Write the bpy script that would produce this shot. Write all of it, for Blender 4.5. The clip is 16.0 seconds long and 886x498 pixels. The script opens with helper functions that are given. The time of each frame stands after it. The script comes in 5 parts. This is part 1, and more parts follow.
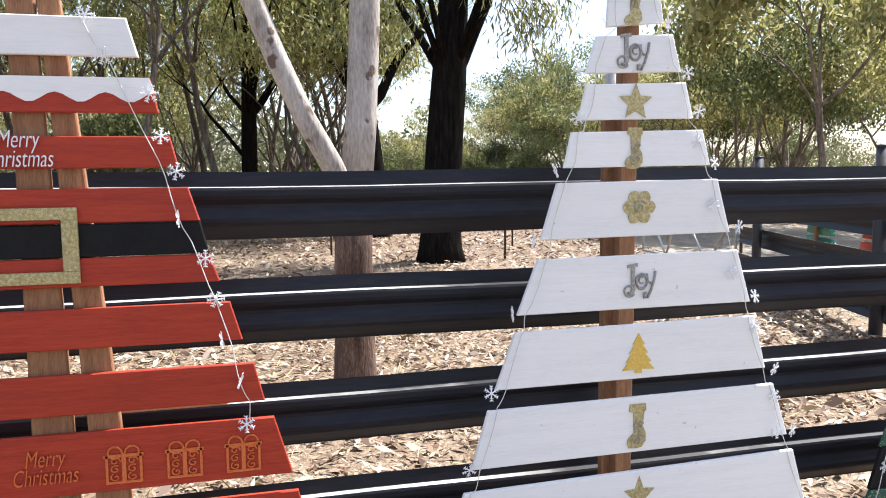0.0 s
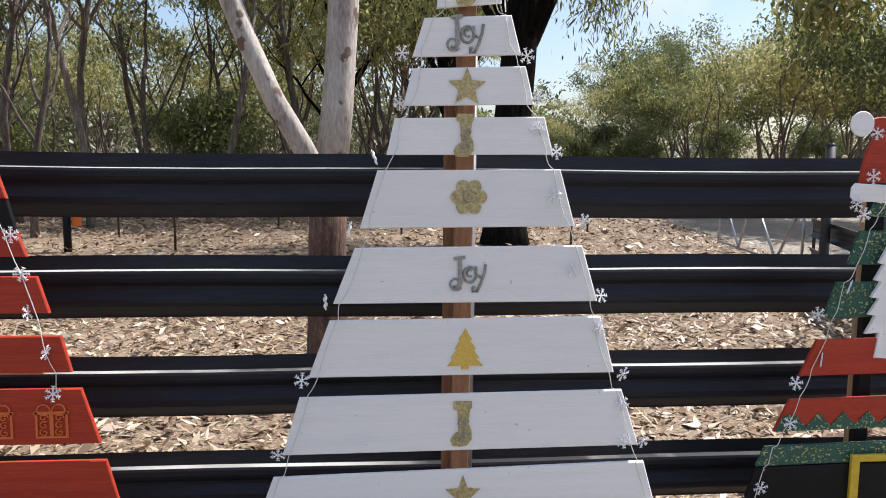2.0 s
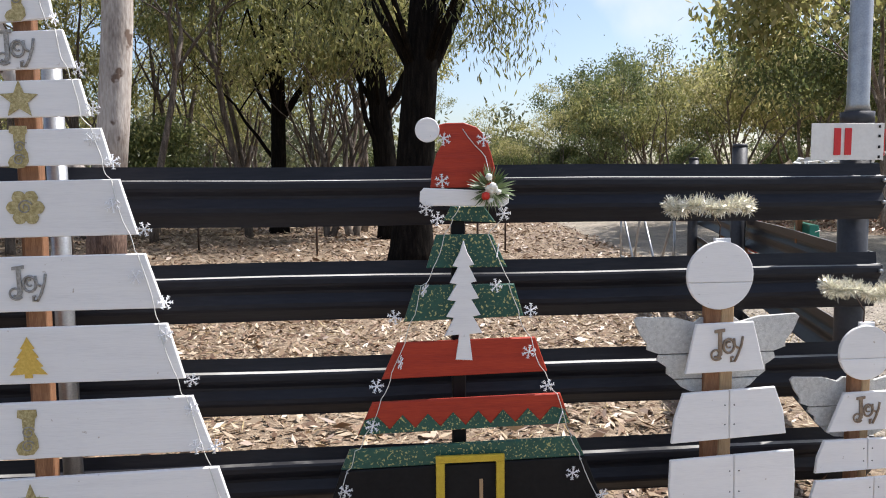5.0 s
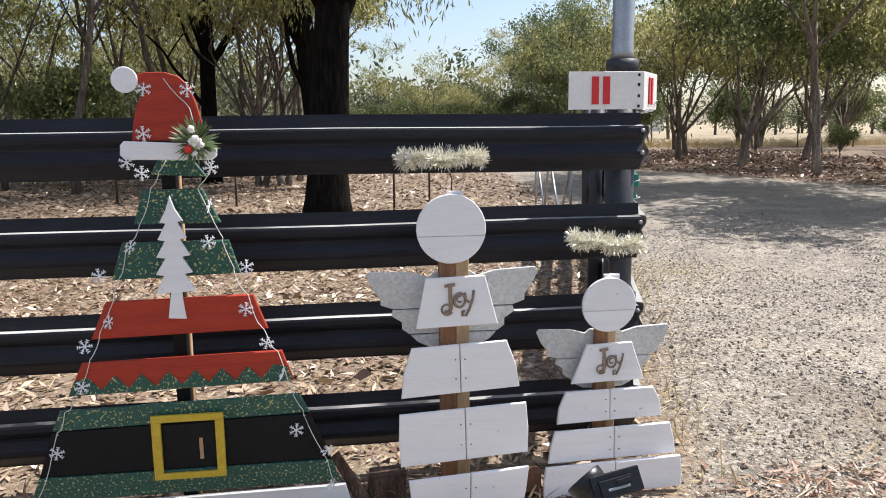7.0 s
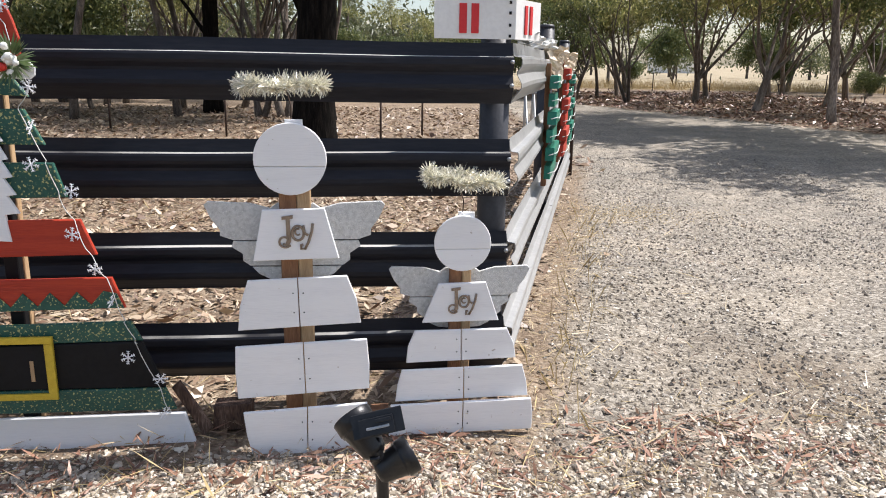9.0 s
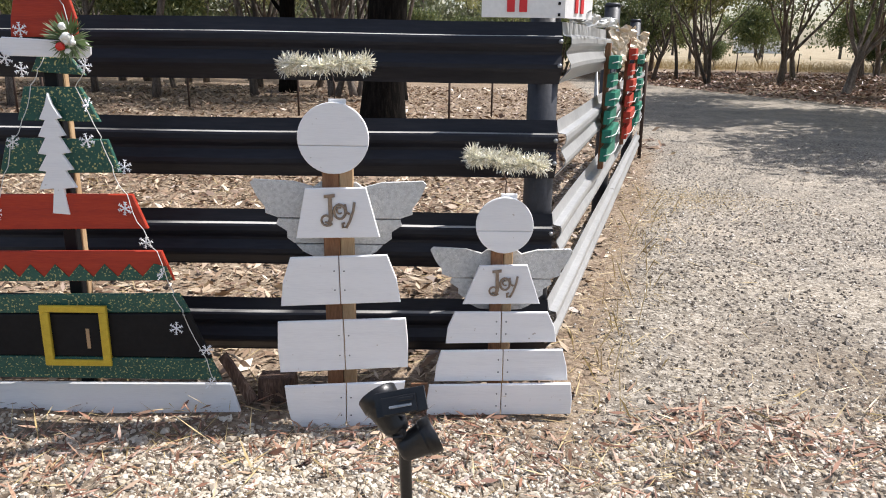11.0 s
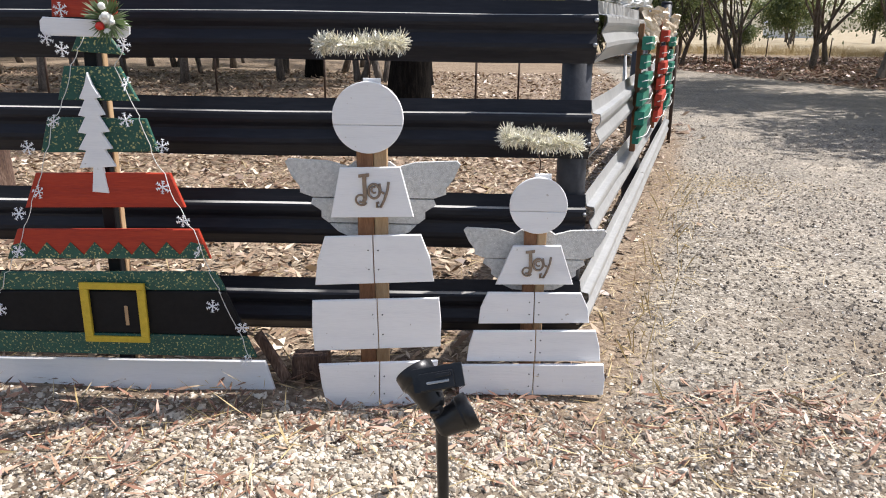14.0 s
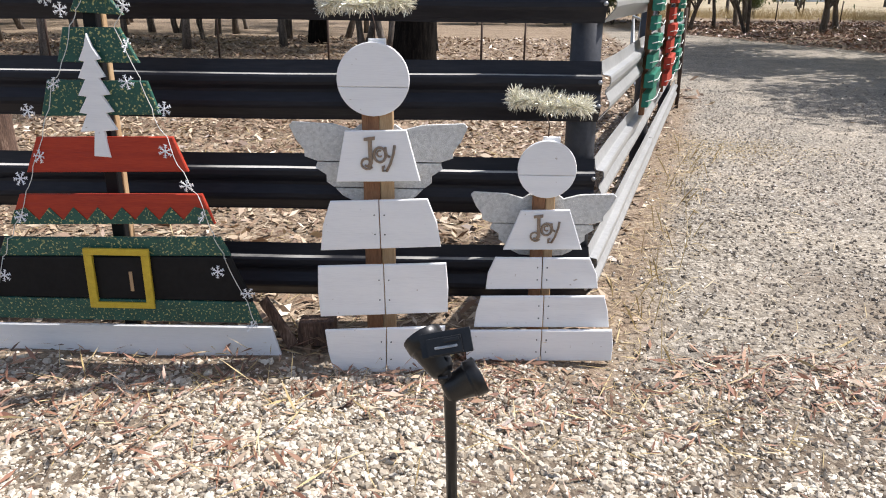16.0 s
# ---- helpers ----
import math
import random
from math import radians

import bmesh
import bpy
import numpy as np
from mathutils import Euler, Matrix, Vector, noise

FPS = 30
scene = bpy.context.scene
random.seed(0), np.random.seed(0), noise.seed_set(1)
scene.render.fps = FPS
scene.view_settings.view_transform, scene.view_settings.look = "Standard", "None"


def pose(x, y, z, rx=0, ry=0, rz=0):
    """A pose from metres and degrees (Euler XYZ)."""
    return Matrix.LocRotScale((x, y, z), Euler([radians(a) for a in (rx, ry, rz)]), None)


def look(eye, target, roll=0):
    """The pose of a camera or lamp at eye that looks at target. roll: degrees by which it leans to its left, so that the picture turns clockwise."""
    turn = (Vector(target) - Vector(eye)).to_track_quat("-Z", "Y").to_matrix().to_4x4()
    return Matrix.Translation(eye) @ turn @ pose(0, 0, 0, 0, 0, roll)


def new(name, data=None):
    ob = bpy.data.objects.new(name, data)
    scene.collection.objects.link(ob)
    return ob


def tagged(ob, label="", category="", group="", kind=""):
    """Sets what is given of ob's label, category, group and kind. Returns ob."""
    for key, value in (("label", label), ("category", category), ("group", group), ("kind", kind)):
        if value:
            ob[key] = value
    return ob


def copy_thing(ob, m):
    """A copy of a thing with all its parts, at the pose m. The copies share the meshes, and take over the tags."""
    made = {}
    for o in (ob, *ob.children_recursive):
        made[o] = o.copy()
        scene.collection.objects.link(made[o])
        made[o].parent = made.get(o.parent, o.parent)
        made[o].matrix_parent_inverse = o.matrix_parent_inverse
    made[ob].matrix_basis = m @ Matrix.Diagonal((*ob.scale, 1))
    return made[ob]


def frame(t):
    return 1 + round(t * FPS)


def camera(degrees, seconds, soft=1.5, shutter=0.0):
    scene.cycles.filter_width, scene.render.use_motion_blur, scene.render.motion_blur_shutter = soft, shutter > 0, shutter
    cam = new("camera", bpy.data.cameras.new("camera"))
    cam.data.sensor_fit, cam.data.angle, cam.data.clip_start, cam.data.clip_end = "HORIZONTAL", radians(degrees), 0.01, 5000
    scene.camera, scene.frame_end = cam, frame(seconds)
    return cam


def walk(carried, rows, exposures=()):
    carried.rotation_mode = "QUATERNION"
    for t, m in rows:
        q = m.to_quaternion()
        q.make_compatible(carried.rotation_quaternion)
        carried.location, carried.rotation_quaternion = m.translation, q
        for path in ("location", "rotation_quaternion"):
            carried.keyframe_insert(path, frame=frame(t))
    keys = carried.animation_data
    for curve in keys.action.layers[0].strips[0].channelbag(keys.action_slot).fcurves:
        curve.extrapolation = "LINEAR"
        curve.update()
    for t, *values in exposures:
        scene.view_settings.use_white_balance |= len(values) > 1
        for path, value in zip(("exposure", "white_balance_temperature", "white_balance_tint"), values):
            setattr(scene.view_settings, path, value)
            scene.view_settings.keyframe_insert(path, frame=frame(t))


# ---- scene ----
cam = camera(60.4, 16.0, soft=1.0)
PATH = [
    (0, (0.912, 0.057, 1.763), (1.394, 1.988, 1.568), -0.6),
    (0.5, (1.274, 0.011, 1.741), (1.771, 1.941, 1.571), 0.4),
    (1, (1.635, 0.089, 1.715), (2.099, 2.028, 1.559), -0.3),
    (1.5, (1.897, 0.002, 1.717), (2.193, 1.973, 1.55), -0.5),
    (2, (2.115, -0.084, 1.785), (2.28, 1.893, 1.540), 0.5),
    (2.5, (2.46, -0.019, 1.728), (2.801, 1.946, 1.58), 1.7),
    (3, (2.844, -0.091, 1.759), (3.318, 1.843, 1.577), 1.3),
    (3.5, (3.179, -0.202, 1.748), (3.628, 1.74, 1.584), 1.8),
    (3.7, (3.31, -0.209, 1.725), (3.755, 1.735, 1.566), 1.0),
    (5.8, (4.232, -0.331, 1.722), (4.322, 1.657, 1.515), -0.3),
    (6, (4.36, -0.302, 1.713), (4.534, 1.679, 1.498), -0.1),
    (6.5, (4.623, -0.229, 1.753), (4.933, 1.729, 1.494), -0.6),
    (7, (4.942, -0.325, 1.732), (5.202, 1.631, 1.411), -0.7),
    (7.5, (5.117, -0.376, 1.717), (5.351, 1.565, 1.294), -0.5),
    (8, (5.382, -0.317, 1.696), (5.611, 1.616, 1.235), 0.6),
    (8.2, (5.478, -0.286, 1.696), (5.739, 1.641, 1.229), 1.6),
    (10.3, (5.916, -0.399, 1.699), (5.937, 1.538, 1.202), 0.1),
    (10.5, (5.91, -0.36, 1.699), (5.921, 1.575, 1.193), 0.4),
    (11, (5.9, -0.32, 1.697), (5.903, 1.609, 1.166), 0.8),
    (11.5, (5.897, -0.309, 1.687), (5.893, 1.618, 1.152), 0.7),
    (12, (5.873, -0.314, 1.677), (5.852, 1.611, 1.135), 0.8),
    (12.5, (5.863, -0.321, 1.667), (5.832, 1.601, 1.117), 0.7),
    (13, (5.855, -0.324, 1.669), (5.81, 1.596, 1.109), 0.6),
    (13.5, (5.851, -0.333, 1.666), (5.804, 1.587, 1.108), 0.6),
    (14, (5.855, -0.332, 1.668), (5.797, 1.585, 1.103), 0.6),
    (14.5, (5.848, -0.321, 1.659), (5.781, 1.594, 1.087), 0.5),
    (15, (5.852, -0.316, 1.661), (5.782, 1.596, 1.077), 0.1),
    (15.5, (5.848, -0.295, 1.639), (5.776, 1.608, 1.03), -0.1),
    (16, (5.844, -0.294, 1.641), (5.775, 1.597, 0.996), 0.4),
]
EXPOSURES = [(t, e, 6300, 13) for t, e in ((0.0, 1.46), (0.5, 1.14), (1.0, 0.84), (1.5, 0.84), (2.5, 0.84), (3.7, 0.78), (6.0, 0.86), (8.0, 0.80), (10.5, 0.77), (16.0, 0.76))]
walk(cam, [(t, look(eye, target, roll)) for t, eye, target, roll in PATH], EXPOSURES)

# ---------------- world and sun ----------------
SUN_WAY = Vector((0.60, 0.25, 1.0)).normalized()
world = bpy.data.worlds.new("sky")
scene.world = world
world.use_nodes = True
wn, wl = world.node_tree.nodes, world.node_tree.links
wn.clear()
sky = wn.new("ShaderNodeTexSky")
sky.sky_type = "NISHITA"
sky.sun_disc = False
sky.sun_elevation = math.asin(SUN_WAY.z)
sky.sun_rotation = math.atan2(SUN_WAY.x, SUN_WAY.y)
sky.air_density, sky.dust_density, sky.ozone_density = 1.0, 1.6, 1.0
geo_c = wn.new("ShaderNodeTexCoord")
cloud = wn.new("ShaderNodeTexNoise")
cloud.inputs["Scale"].default_value, cloud.inputs["Detail"].default_value = 2.2, 8.0
ramp_c = wn.new("ShaderNodeValToRGB")
ramp_c.color_ramp.elements[0].position, ramp_c.color_ramp.elements[1].position = 0.53, 0.66
mix_c = wn.new("ShaderNodeMix")
mix_c.data_type = "RGBA"
mix_c.inputs["B"].default_value = (6.0, 6.1, 6.25, 1)
back = wn.new("ShaderNodeBackground")
back.inputs["Strength"].default_value = 0.098
wout = wn.new("ShaderNodeOutputWorld")
wl.new(geo_c.outputs["Generated"], cloud.inputs["Vector"])
wl.new(cloud.outputs["Fac"], ramp_c.inputs["Fac"])
wl.new(ramp_c.outputs["Color"], mix_c.inputs["Factor"])
wl.new(sky.outputs["Color"], mix_c.inputs["A"])
wl.new(mix_c.outputs["Result"], back.inputs["Color"])
wl.new(back.outputs["Background"], wout.inputs["Surface"])

sun_data = bpy.data.lights.new("sun", "SUN")
sun_data.energy, sun_data.angle, sun_data.color = 4.6, radians(0.53), (1.0, 0.96, 0.90)
sun = new("sun", sun_data)
sun.matrix_world = look(SUN_WAY * 60, (0, 0, 0))

# ---------------- materials ----------------


def material(name, colors, scale=8.0, rough=0.6, metal=0.0, bump=0.0, bump_scale=60.0, stretch=(1, 1, 1), fine=0.5,
             low=0.35, high=0.65, per="", spread=0.0, speck=None, sheen=0.5):
    """Noise between two colours at two scales, with relief. per: 'object' or 'island' varies the brightness by piece."""
    m = bpy.data.materials.new(name)
    m.use_nodes = True
    n, l = m.node_tree.nodes, m.node_tree.links
    b = n["Principled BSDF"]
    co = n.new("ShaderNodeTexCoord")
    mp = n.new("ShaderNodeMapping")
    mp.inputs["Scale"].default_value = stretch
    l.new(co.outputs["Object"], mp.inputs["Vector"])
    big = n.new("ShaderNodeTexNoise")
    big.inputs["Scale"].default_value, big.inputs["Detail"].default_value = scale, 6.0
    l.new(mp.outputs["Vector"], big.inputs["Vector"])
    small = n.new("ShaderNodeTexNoise")
    small.inputs["Scale"].default_value, small.inputs["Detail"].default_value = scale * 9, 5.0
    l.new(mp.outputs["Vector"], small.inputs["Vector"])
    mx = n.new("ShaderNodeMix")
    mx.inputs["Factor"].default_value = fine
    l.new(big.outputs["Fac"], mx.inputs["A"])
    l.new(small.outputs["Fac"], mx.inputs["B"])
    rp = n.new("ShaderNodeValToRGB")
    el = rp.color_ramp.elements
    while len(el) < len(colors):
        el.new(0.5)
    for i, c in enumerate(colors):
        el[i].position = low + (high - low) * i / max(1, len(colors) - 1)
        el[i].color = (*c, 1)
    l.new(mx.outputs["Result"], rp.inputs["Fac"])
    out = rp.outputs["Color"]
    if speck:
        sp = n.new("ShaderNodeTexNoise")
        sp.inputs["Scale"].default_value, sp.inputs["Detail"].default_value = speck[1], 3.0
        l.new(co.outputs["Object"], sp.inputs["Vector"])
        sr = n.new("ShaderNodeValToRGB")
        sr.color_ramp.elements[0].position, sr.color_ramp.elements[1].position = speck[2], speck[2] + 0.05
        l.new(sp.outputs["Fac"], sr.inputs["Fac"])
        ms = n.new("ShaderNodeMix")
        ms.data_type = "RGBA"
        ms.inputs["B"].default_value = (*speck[0], 1)
        l.new(sr.outputs["Color"], ms.inputs["Factor"])
        l.new(out, ms.inputs["A"])
        out = ms.outputs["Result"]
    if per:
        if per == "object":
            src = n.new("ShaderNodeObjectInfo").outputs["Random"]
        else:
            src = n.new("ShaderNodeNewGeometry").outputs["Random Per Island"]
        mr = n.new("ShaderNodeMapRange")
        mr.inputs["To Min"].default_value, mr.inputs["To Max"].default_value = 1 - spread, 1 + spread
        l.new(src, mr.inputs["Value"])
        hv = n.new("ShaderNodeHueSaturation")
        l.new(mr.outputs["Result"], hv.inputs["Value"])
        l.new(out, hv.inputs["Color"])
        out = hv.outputs["Color"]
    l.new(out, b.inputs["Base Color"])
    b.inputs["Roughness"].default_value, b.inputs["Metallic"].default_value = rough, metal
    b.inputs["Specular IOR Level"].default_value = sheen
    if bump:
        bn = n.new("ShaderNodeTexNoise")
        bn.inputs["Scale"].default_value, bn.inputs["Detail"].default_value = bump_scale, 6.0
        l.new(mp.outputs["Vector"], bn.inputs["Vector"])
        bp = n.new("ShaderNodeBump")
        bp.inputs["Strength"].default_value, bp.inputs["Distance"].default_value = bump, 0.01
        l.new(bn.outputs["Fac"], bp.inputs["Height"])
        l.new(bp.outputs["Normal"], b.inputs["Normal"])
    return m


def island_leaf(name, colors, through_light=0.35):
    """Leaves: colour by leaf, and some light let through."""
    m = bpy.data.materials.new(name)
    m.use_nodes = True
    n, l = m.node_tree.nodes, m.node_tree.links
    b = n["Principled BSDF"]
    g = n.new("ShaderNodeNewGeometry")
    oi = n.new("ShaderNodeObjectInfo")
    ad = n.new("ShaderNodeMath")
    ad.operation = "MULTIPLY_ADD"
    ad.inputs[1].default_value, ad.inputs[2].default_value = 0.7, 0.0
    l.new(g.outputs["Random Per Island"], ad.inputs[0])
    a2 = n.new("ShaderNodeMath")
    a2.operation = "MULTIPLY_ADD"
    a2.inputs[1].default_value = 0.3
    l.new(oi.outputs["Random"], a2.inputs[0])
    l.new(ad.outputs[0], a2.inputs[2])
    rp = n.new("ShaderNodeValToRGB")
    el = rp.color_ramp.elements
    while len(el) < len(colors):
        el.new(0.5)
    for i, c in enumerate(colors):
        el[i].position, el[i].color = i / (len(colors) - 1), (*c, 1)
    l.new(a2.outputs[0], rp.inputs["Fac"])
    l.new(rp.outputs["Color"], b.inputs["Base Color"])
    b.inputs["Roughness"].default_value = 0.45
    tr = n.new("ShaderNodeBsdfTranslucent")
    l.new(rp.outputs["Color"], tr.inputs["Color"])
    mx = n.new("ShaderNodeMixShader")
    mx.inputs["Fac"].default_value = through_light
    l.new(b.outputs["BSDF"], mx.inputs[1])
    l.new(tr.outputs["BSDF"], mx.inputs[2])
    l.new(mx.outputs["Shader"], n["Material Output"].inputs["Surface"])
    return m


WHITE = material("white_board_paint", [(0.70, 0.70, 0.70), (0.78, 0.775, 0.775), (0.82, 0.815, 0.81)], 5, 0.65, bump=0.12, bump_scale=14,
                 stretch=(0.5, 4, 6), low=0.25, high=0.55, per="object", spread=0.03, speck=((0.5, 0.45, 0.4), 38, 0.72))
RED = material("red_board_paint", [(0.25, 0.014, 0.003), (0.34, 0.022, 0.004), (0.40, 0.032, 0.006)], 5, 0.6, bump=0.3, bump_scale=14,
               stretch=(0.5, 4, 6), low=0.3, high=0.6, per="object", spread=0.05)
GREEN = material("green_board_paint", [(0.006, 0.052, 0.038), (0.012, 0.085, 0.060)], 5, 0.5, bump=0.2, bump_scale=20,
                 low=0.35, high=0.6, speck=((0.42, 0.40, 0.16), 95, 0.59))
GREEN_PLAIN = material("green_paint", [(0.01, 0.13, 0.08), (0.015, 0.19, 0.12)], 6, 0.4, bump=0.2)
BLACK = material("black_board_paint", [(0.004, 0.004, 0.005), (0.009, 0.009, 0.010)], 5, 0.6, bump=0.2, bump_scale=20, sheen=0.2)
GOLD = material("gold_glitter", [(0.28, 0.225, 0.09), (0.46, 0.385, 0.18), (0.72, 0.64, 0.38)], 90, 0.38, 0.55, bump=0.6, bump_scale=300)
GOLD_BRIGHT = material("bright_gold_glitter", [(0.62, 0.40, 0.07), (0.82, 0.58, 0.14)], 90, 0.4, 0.4, bump=0.5, bump_scale=300)
YELLOW = material("yellow_glitter_paint", [(0.50, 0.34, 0.02), (0.66, 0.48, 0.04)], 40, 0.5, 0.1, bump=0.4, bump_scale=200)
SILVER = material("silver_glitter", [(0.20, 0.19, 0.17), (0.34, 0.33, 0.31), (0.55, 0.54, 0.52)], 90, 0.4, 0.5, bump=0.6, bump_scale=300)
BRONZE = material("bronze_glitter", [(0.22, 0.16, 0.11), (0.38, 0.29, 0.21)], 90, 0.4, 0.4, bump=0.6, bump_scale=300)
WING = material("silver_glitter_wing", [(0.42, 0.42, 0.40), (0.60, 0.60, 0.58), (0.72, 0.72, 0.70)], 60, 0.5, 0.15, bump=0.6, bump_scale=260,
                speck=((0.85, 0.84, 0.78), 220, 0.63))
ORANGE = material("orange_glitter", [(0.55, 0.11, 0.02), (0.75, 0.20, 0.05)], 80, 0.5, 0.2, bump=0.5, bump_scale=260)
TIMBER = material("hardwood_post", [(0.13, 0.055, 0.025), (0.24, 0.11, 0.05), (0.34, 0.18, 0.09)], 5, 0.75, bump=0.4, bump_scale=30,
                  stretch=(8, 8, 0.7), low=0.3, high=0.7, per="object", spread=0.15)
TIMBER_PALE = material("pine_post", [(0.36, 0.22, 0.11), (0.52, 0.36, 0.20)], 5, 0.75, bump=0.4, bump_scale=30, stretch=(8, 8, 0.7))
RAIL = material("charcoal_rail_paint", [(0.008, 0.009, 0.013), (0.013, 0.014, 0.020), (0.022, 0.023, 0.029)], 3, 0.46, 0.0, bump=0.12,
                bump_scale=25, stretch=(0.4, 0.4, 3), low=0.3, high=0.7, sheen=0.25)
# Sunlit glint of the rail ledge, put into the colour as a broken pale line.
RAIL_GLINT = material("painted_rail_ledge_glint", [(0.015, 0.015, 0.018), (0.26, 0.255, 0.24), (0.45, 0.44, 0.42)], 1.3, 0.5, stretch=(0.5, 0.5, 1), low=0.43, high=0.56, fine=0.12)
# Pale grey for the back fence's outer rail faces; their backs use RAIL.
RAIL_PALE = material("silver_grey_rail_face", [(0.27, 0.27, 0.265), (0.36, 0.36, 0.35)], 3, 0.35, 0.0, bump=0.12, bump_scale=25, sheen=0.6)
POST_GREY = material("charcoal_post_paint", [(0.026, 0.028, 0.034), (0.045, 0.047, 0.055)], 4, 0.5, bump=0.15, sheen=0.35)
GALV = material("galvanised_steel", [(0.30, 0.31, 0.32), (0.44, 0.45, 0.46)], 14, 0.42, 0.75, bump=0.1)
RUST = material("rusty_steel", [(0.03, 0.018, 0.013), (0.07, 0.04, 0.025)], 20, 0.8, 0.2, bump=0.3)
PLASTIC = material("black_plastic", [(0.006, 0.006, 0.007), (0.013, 0.013, 0.014)], 20, 0.36, bump=0.08, bump_scale=90, sheen=0.4)
SOLAR = material("solar_cell", [(0.012, 0.014, 0.02), (0.03, 0.035, 0.045)], 30, 0.2)
SIGN = material("white_sign_enamel", [(0.70, 0.69, 0.66), (0.80, 0.79, 0.76)], 6, 0.4)
SIGN_RED = material("red_sign_paint", [(0.55, 0.015, 0.02), (0.62, 0.03, 0.03)], 10, 0.5)
WIRE = material("white_wire", [(0.55, 0.55, 0.52), (0.7, 0.7, 0.66)], 20, 0.5)
FLAKE = material("clear_white_plastic", [(0.72, 0.73, 0.75), (0.85, 0.86, 0.88)], 20, 0.25)
TINSEL = material("champagne_tinsel", [(0.70, 0.66, 0.50), (0.90, 0.88, 0.76)], 40, 0.25, 0.45, per="island", spread=0.35)
PETAL_W = material("white_petal", [(0.75, 0.75, 0.68), (0.85, 0.85, 0.8)], 30, 0.6)
PETAL_R = material("red_berry", [(0.55, 0.02, 0.01), (0.65, 0.04, 0.02)], 30, 0.35)
FOIL = material("cream_foil_ribbon", [(0.45, 0.34, 0.22), (0.70, 0.60, 0.45)], 12, 0.35, 0.3, bump=0.5, bump_scale=25)
SPRIG = island_leaf("fern_sprig", [(0.05, 0.10, 0.03), (0.15, 0.20, 0.08), (0.35, 0.38, 0.28)], 0.2)
BARK_PALE = material("smooth_pale_gum_bark", [(0.17, 0.135, 0.112), (0.37, 0.325, 0.285), (0.54, 0.495, 0.445)], 2.6, 0.8, bump=0.7, bump_scale=14,
                     stretch=(2.5, 2.5, 0.6), low=0.3, high=0.65, speck=((0.13, 0.085, 0.06), 6, 0.62))
BARK_ROUGH = material("rough_brown_bark", [(0.035, 0.02, 0.014), (0.10, 0.057, 0.038), (0.22, 0.15, 0.11)], 6, 0.9, bump=1.0, bump_scale=18,
                      stretch=(3, 3, 0.5))
BARK_DARK = material("black_ironbark", [(0.003, 0.003, 0.003), (0.008, 0.007, 0.006), (0.022, 0.018, 0.015)], 5, 0.95, bump=1.0, bump_scale=9,
                     stretch=(4, 4, 0.5), sheen=0.05)
BARK_GREY = material("grey_brown_bark", [(0.035, 0.027, 0.022), (0.10, 0.08, 0.065), (0.24, 0.20, 0.165)], 5, 0.9, bump=0.8, bump_scale=12,
                     stretch=(3, 3, 0.5), per="object", spread=0.3)
BARK_ROADSIDE = material("grey_pink_bark", [(0.06, 0.045, 0.037), (0.17, 0.135, 0.11), (0.36, 0.31, 0.26)], 3, 0.9, bump=0.8, bump_scale=12, stretch=(3, 3, 0.5), per="object", spread=0.2)
LEAF = island_leaf("gum_leaves", [(0.070, 0.082, 0.030), (0.145, 0.160, 0.055), (0.260, 0.262, 0.090), (0.400, 0.375, 0.155), (0.560, 0.500, 0.270)], 0.55)
LEAF_DARK = island_leaf("dark_gum_leaves", [(0.054, 0.074, 0.030), (0.101, 0.132, 0.051), (0.189, 0.209, 0.078), (0.338, 0.324, 0.135)], 0.52)
LEAF_FAR = island_leaf("far_leaves", [(0.07, 0.085, 0.042), (0.125, 0.138, 0.066), (0.20, 0.198, 0.105)], 0.4)
STRAW = island_leaf("dry_grass", [(0.30, 0.21, 0.09), (0.45, 0.34, 0.16), (0.56, 0.45, 0.25)], 0.2)
LITTER = island_leaf("fallen_leaves_and_bark", [(0.06, 0.035, 0.021), (0.17, 0.10, 0.06), (0.31, 0.215, 0.138), (0.48, 0.385, 0.27), (0.64, 0.56, 0.43)], 0.0)
PEBBLE = island_leaf("cream_pebbles", [(0.22, 0.178, 0.128), (0.42, 0.362, 0.28), (0.58, 0.52, 0.425), (0.72, 0.67, 0.58)], 0.0)
LITTER_RED = island_leaf("red_brown_fallen_leaves", [(0.07, 0.035, 0.022), (0.17, 0.08, 0.05), (0.28, 0.14, 0.085), (0.40, 0.27, 0.18), (0.52, 0.42, 0.31)], 0.0)
STONE = island_leaf("grey_stones", [(0.06, 0.048, 0.037), (0.20, 0.166, 0.127), (0.38, 0.33, 0.262)], 0.0)


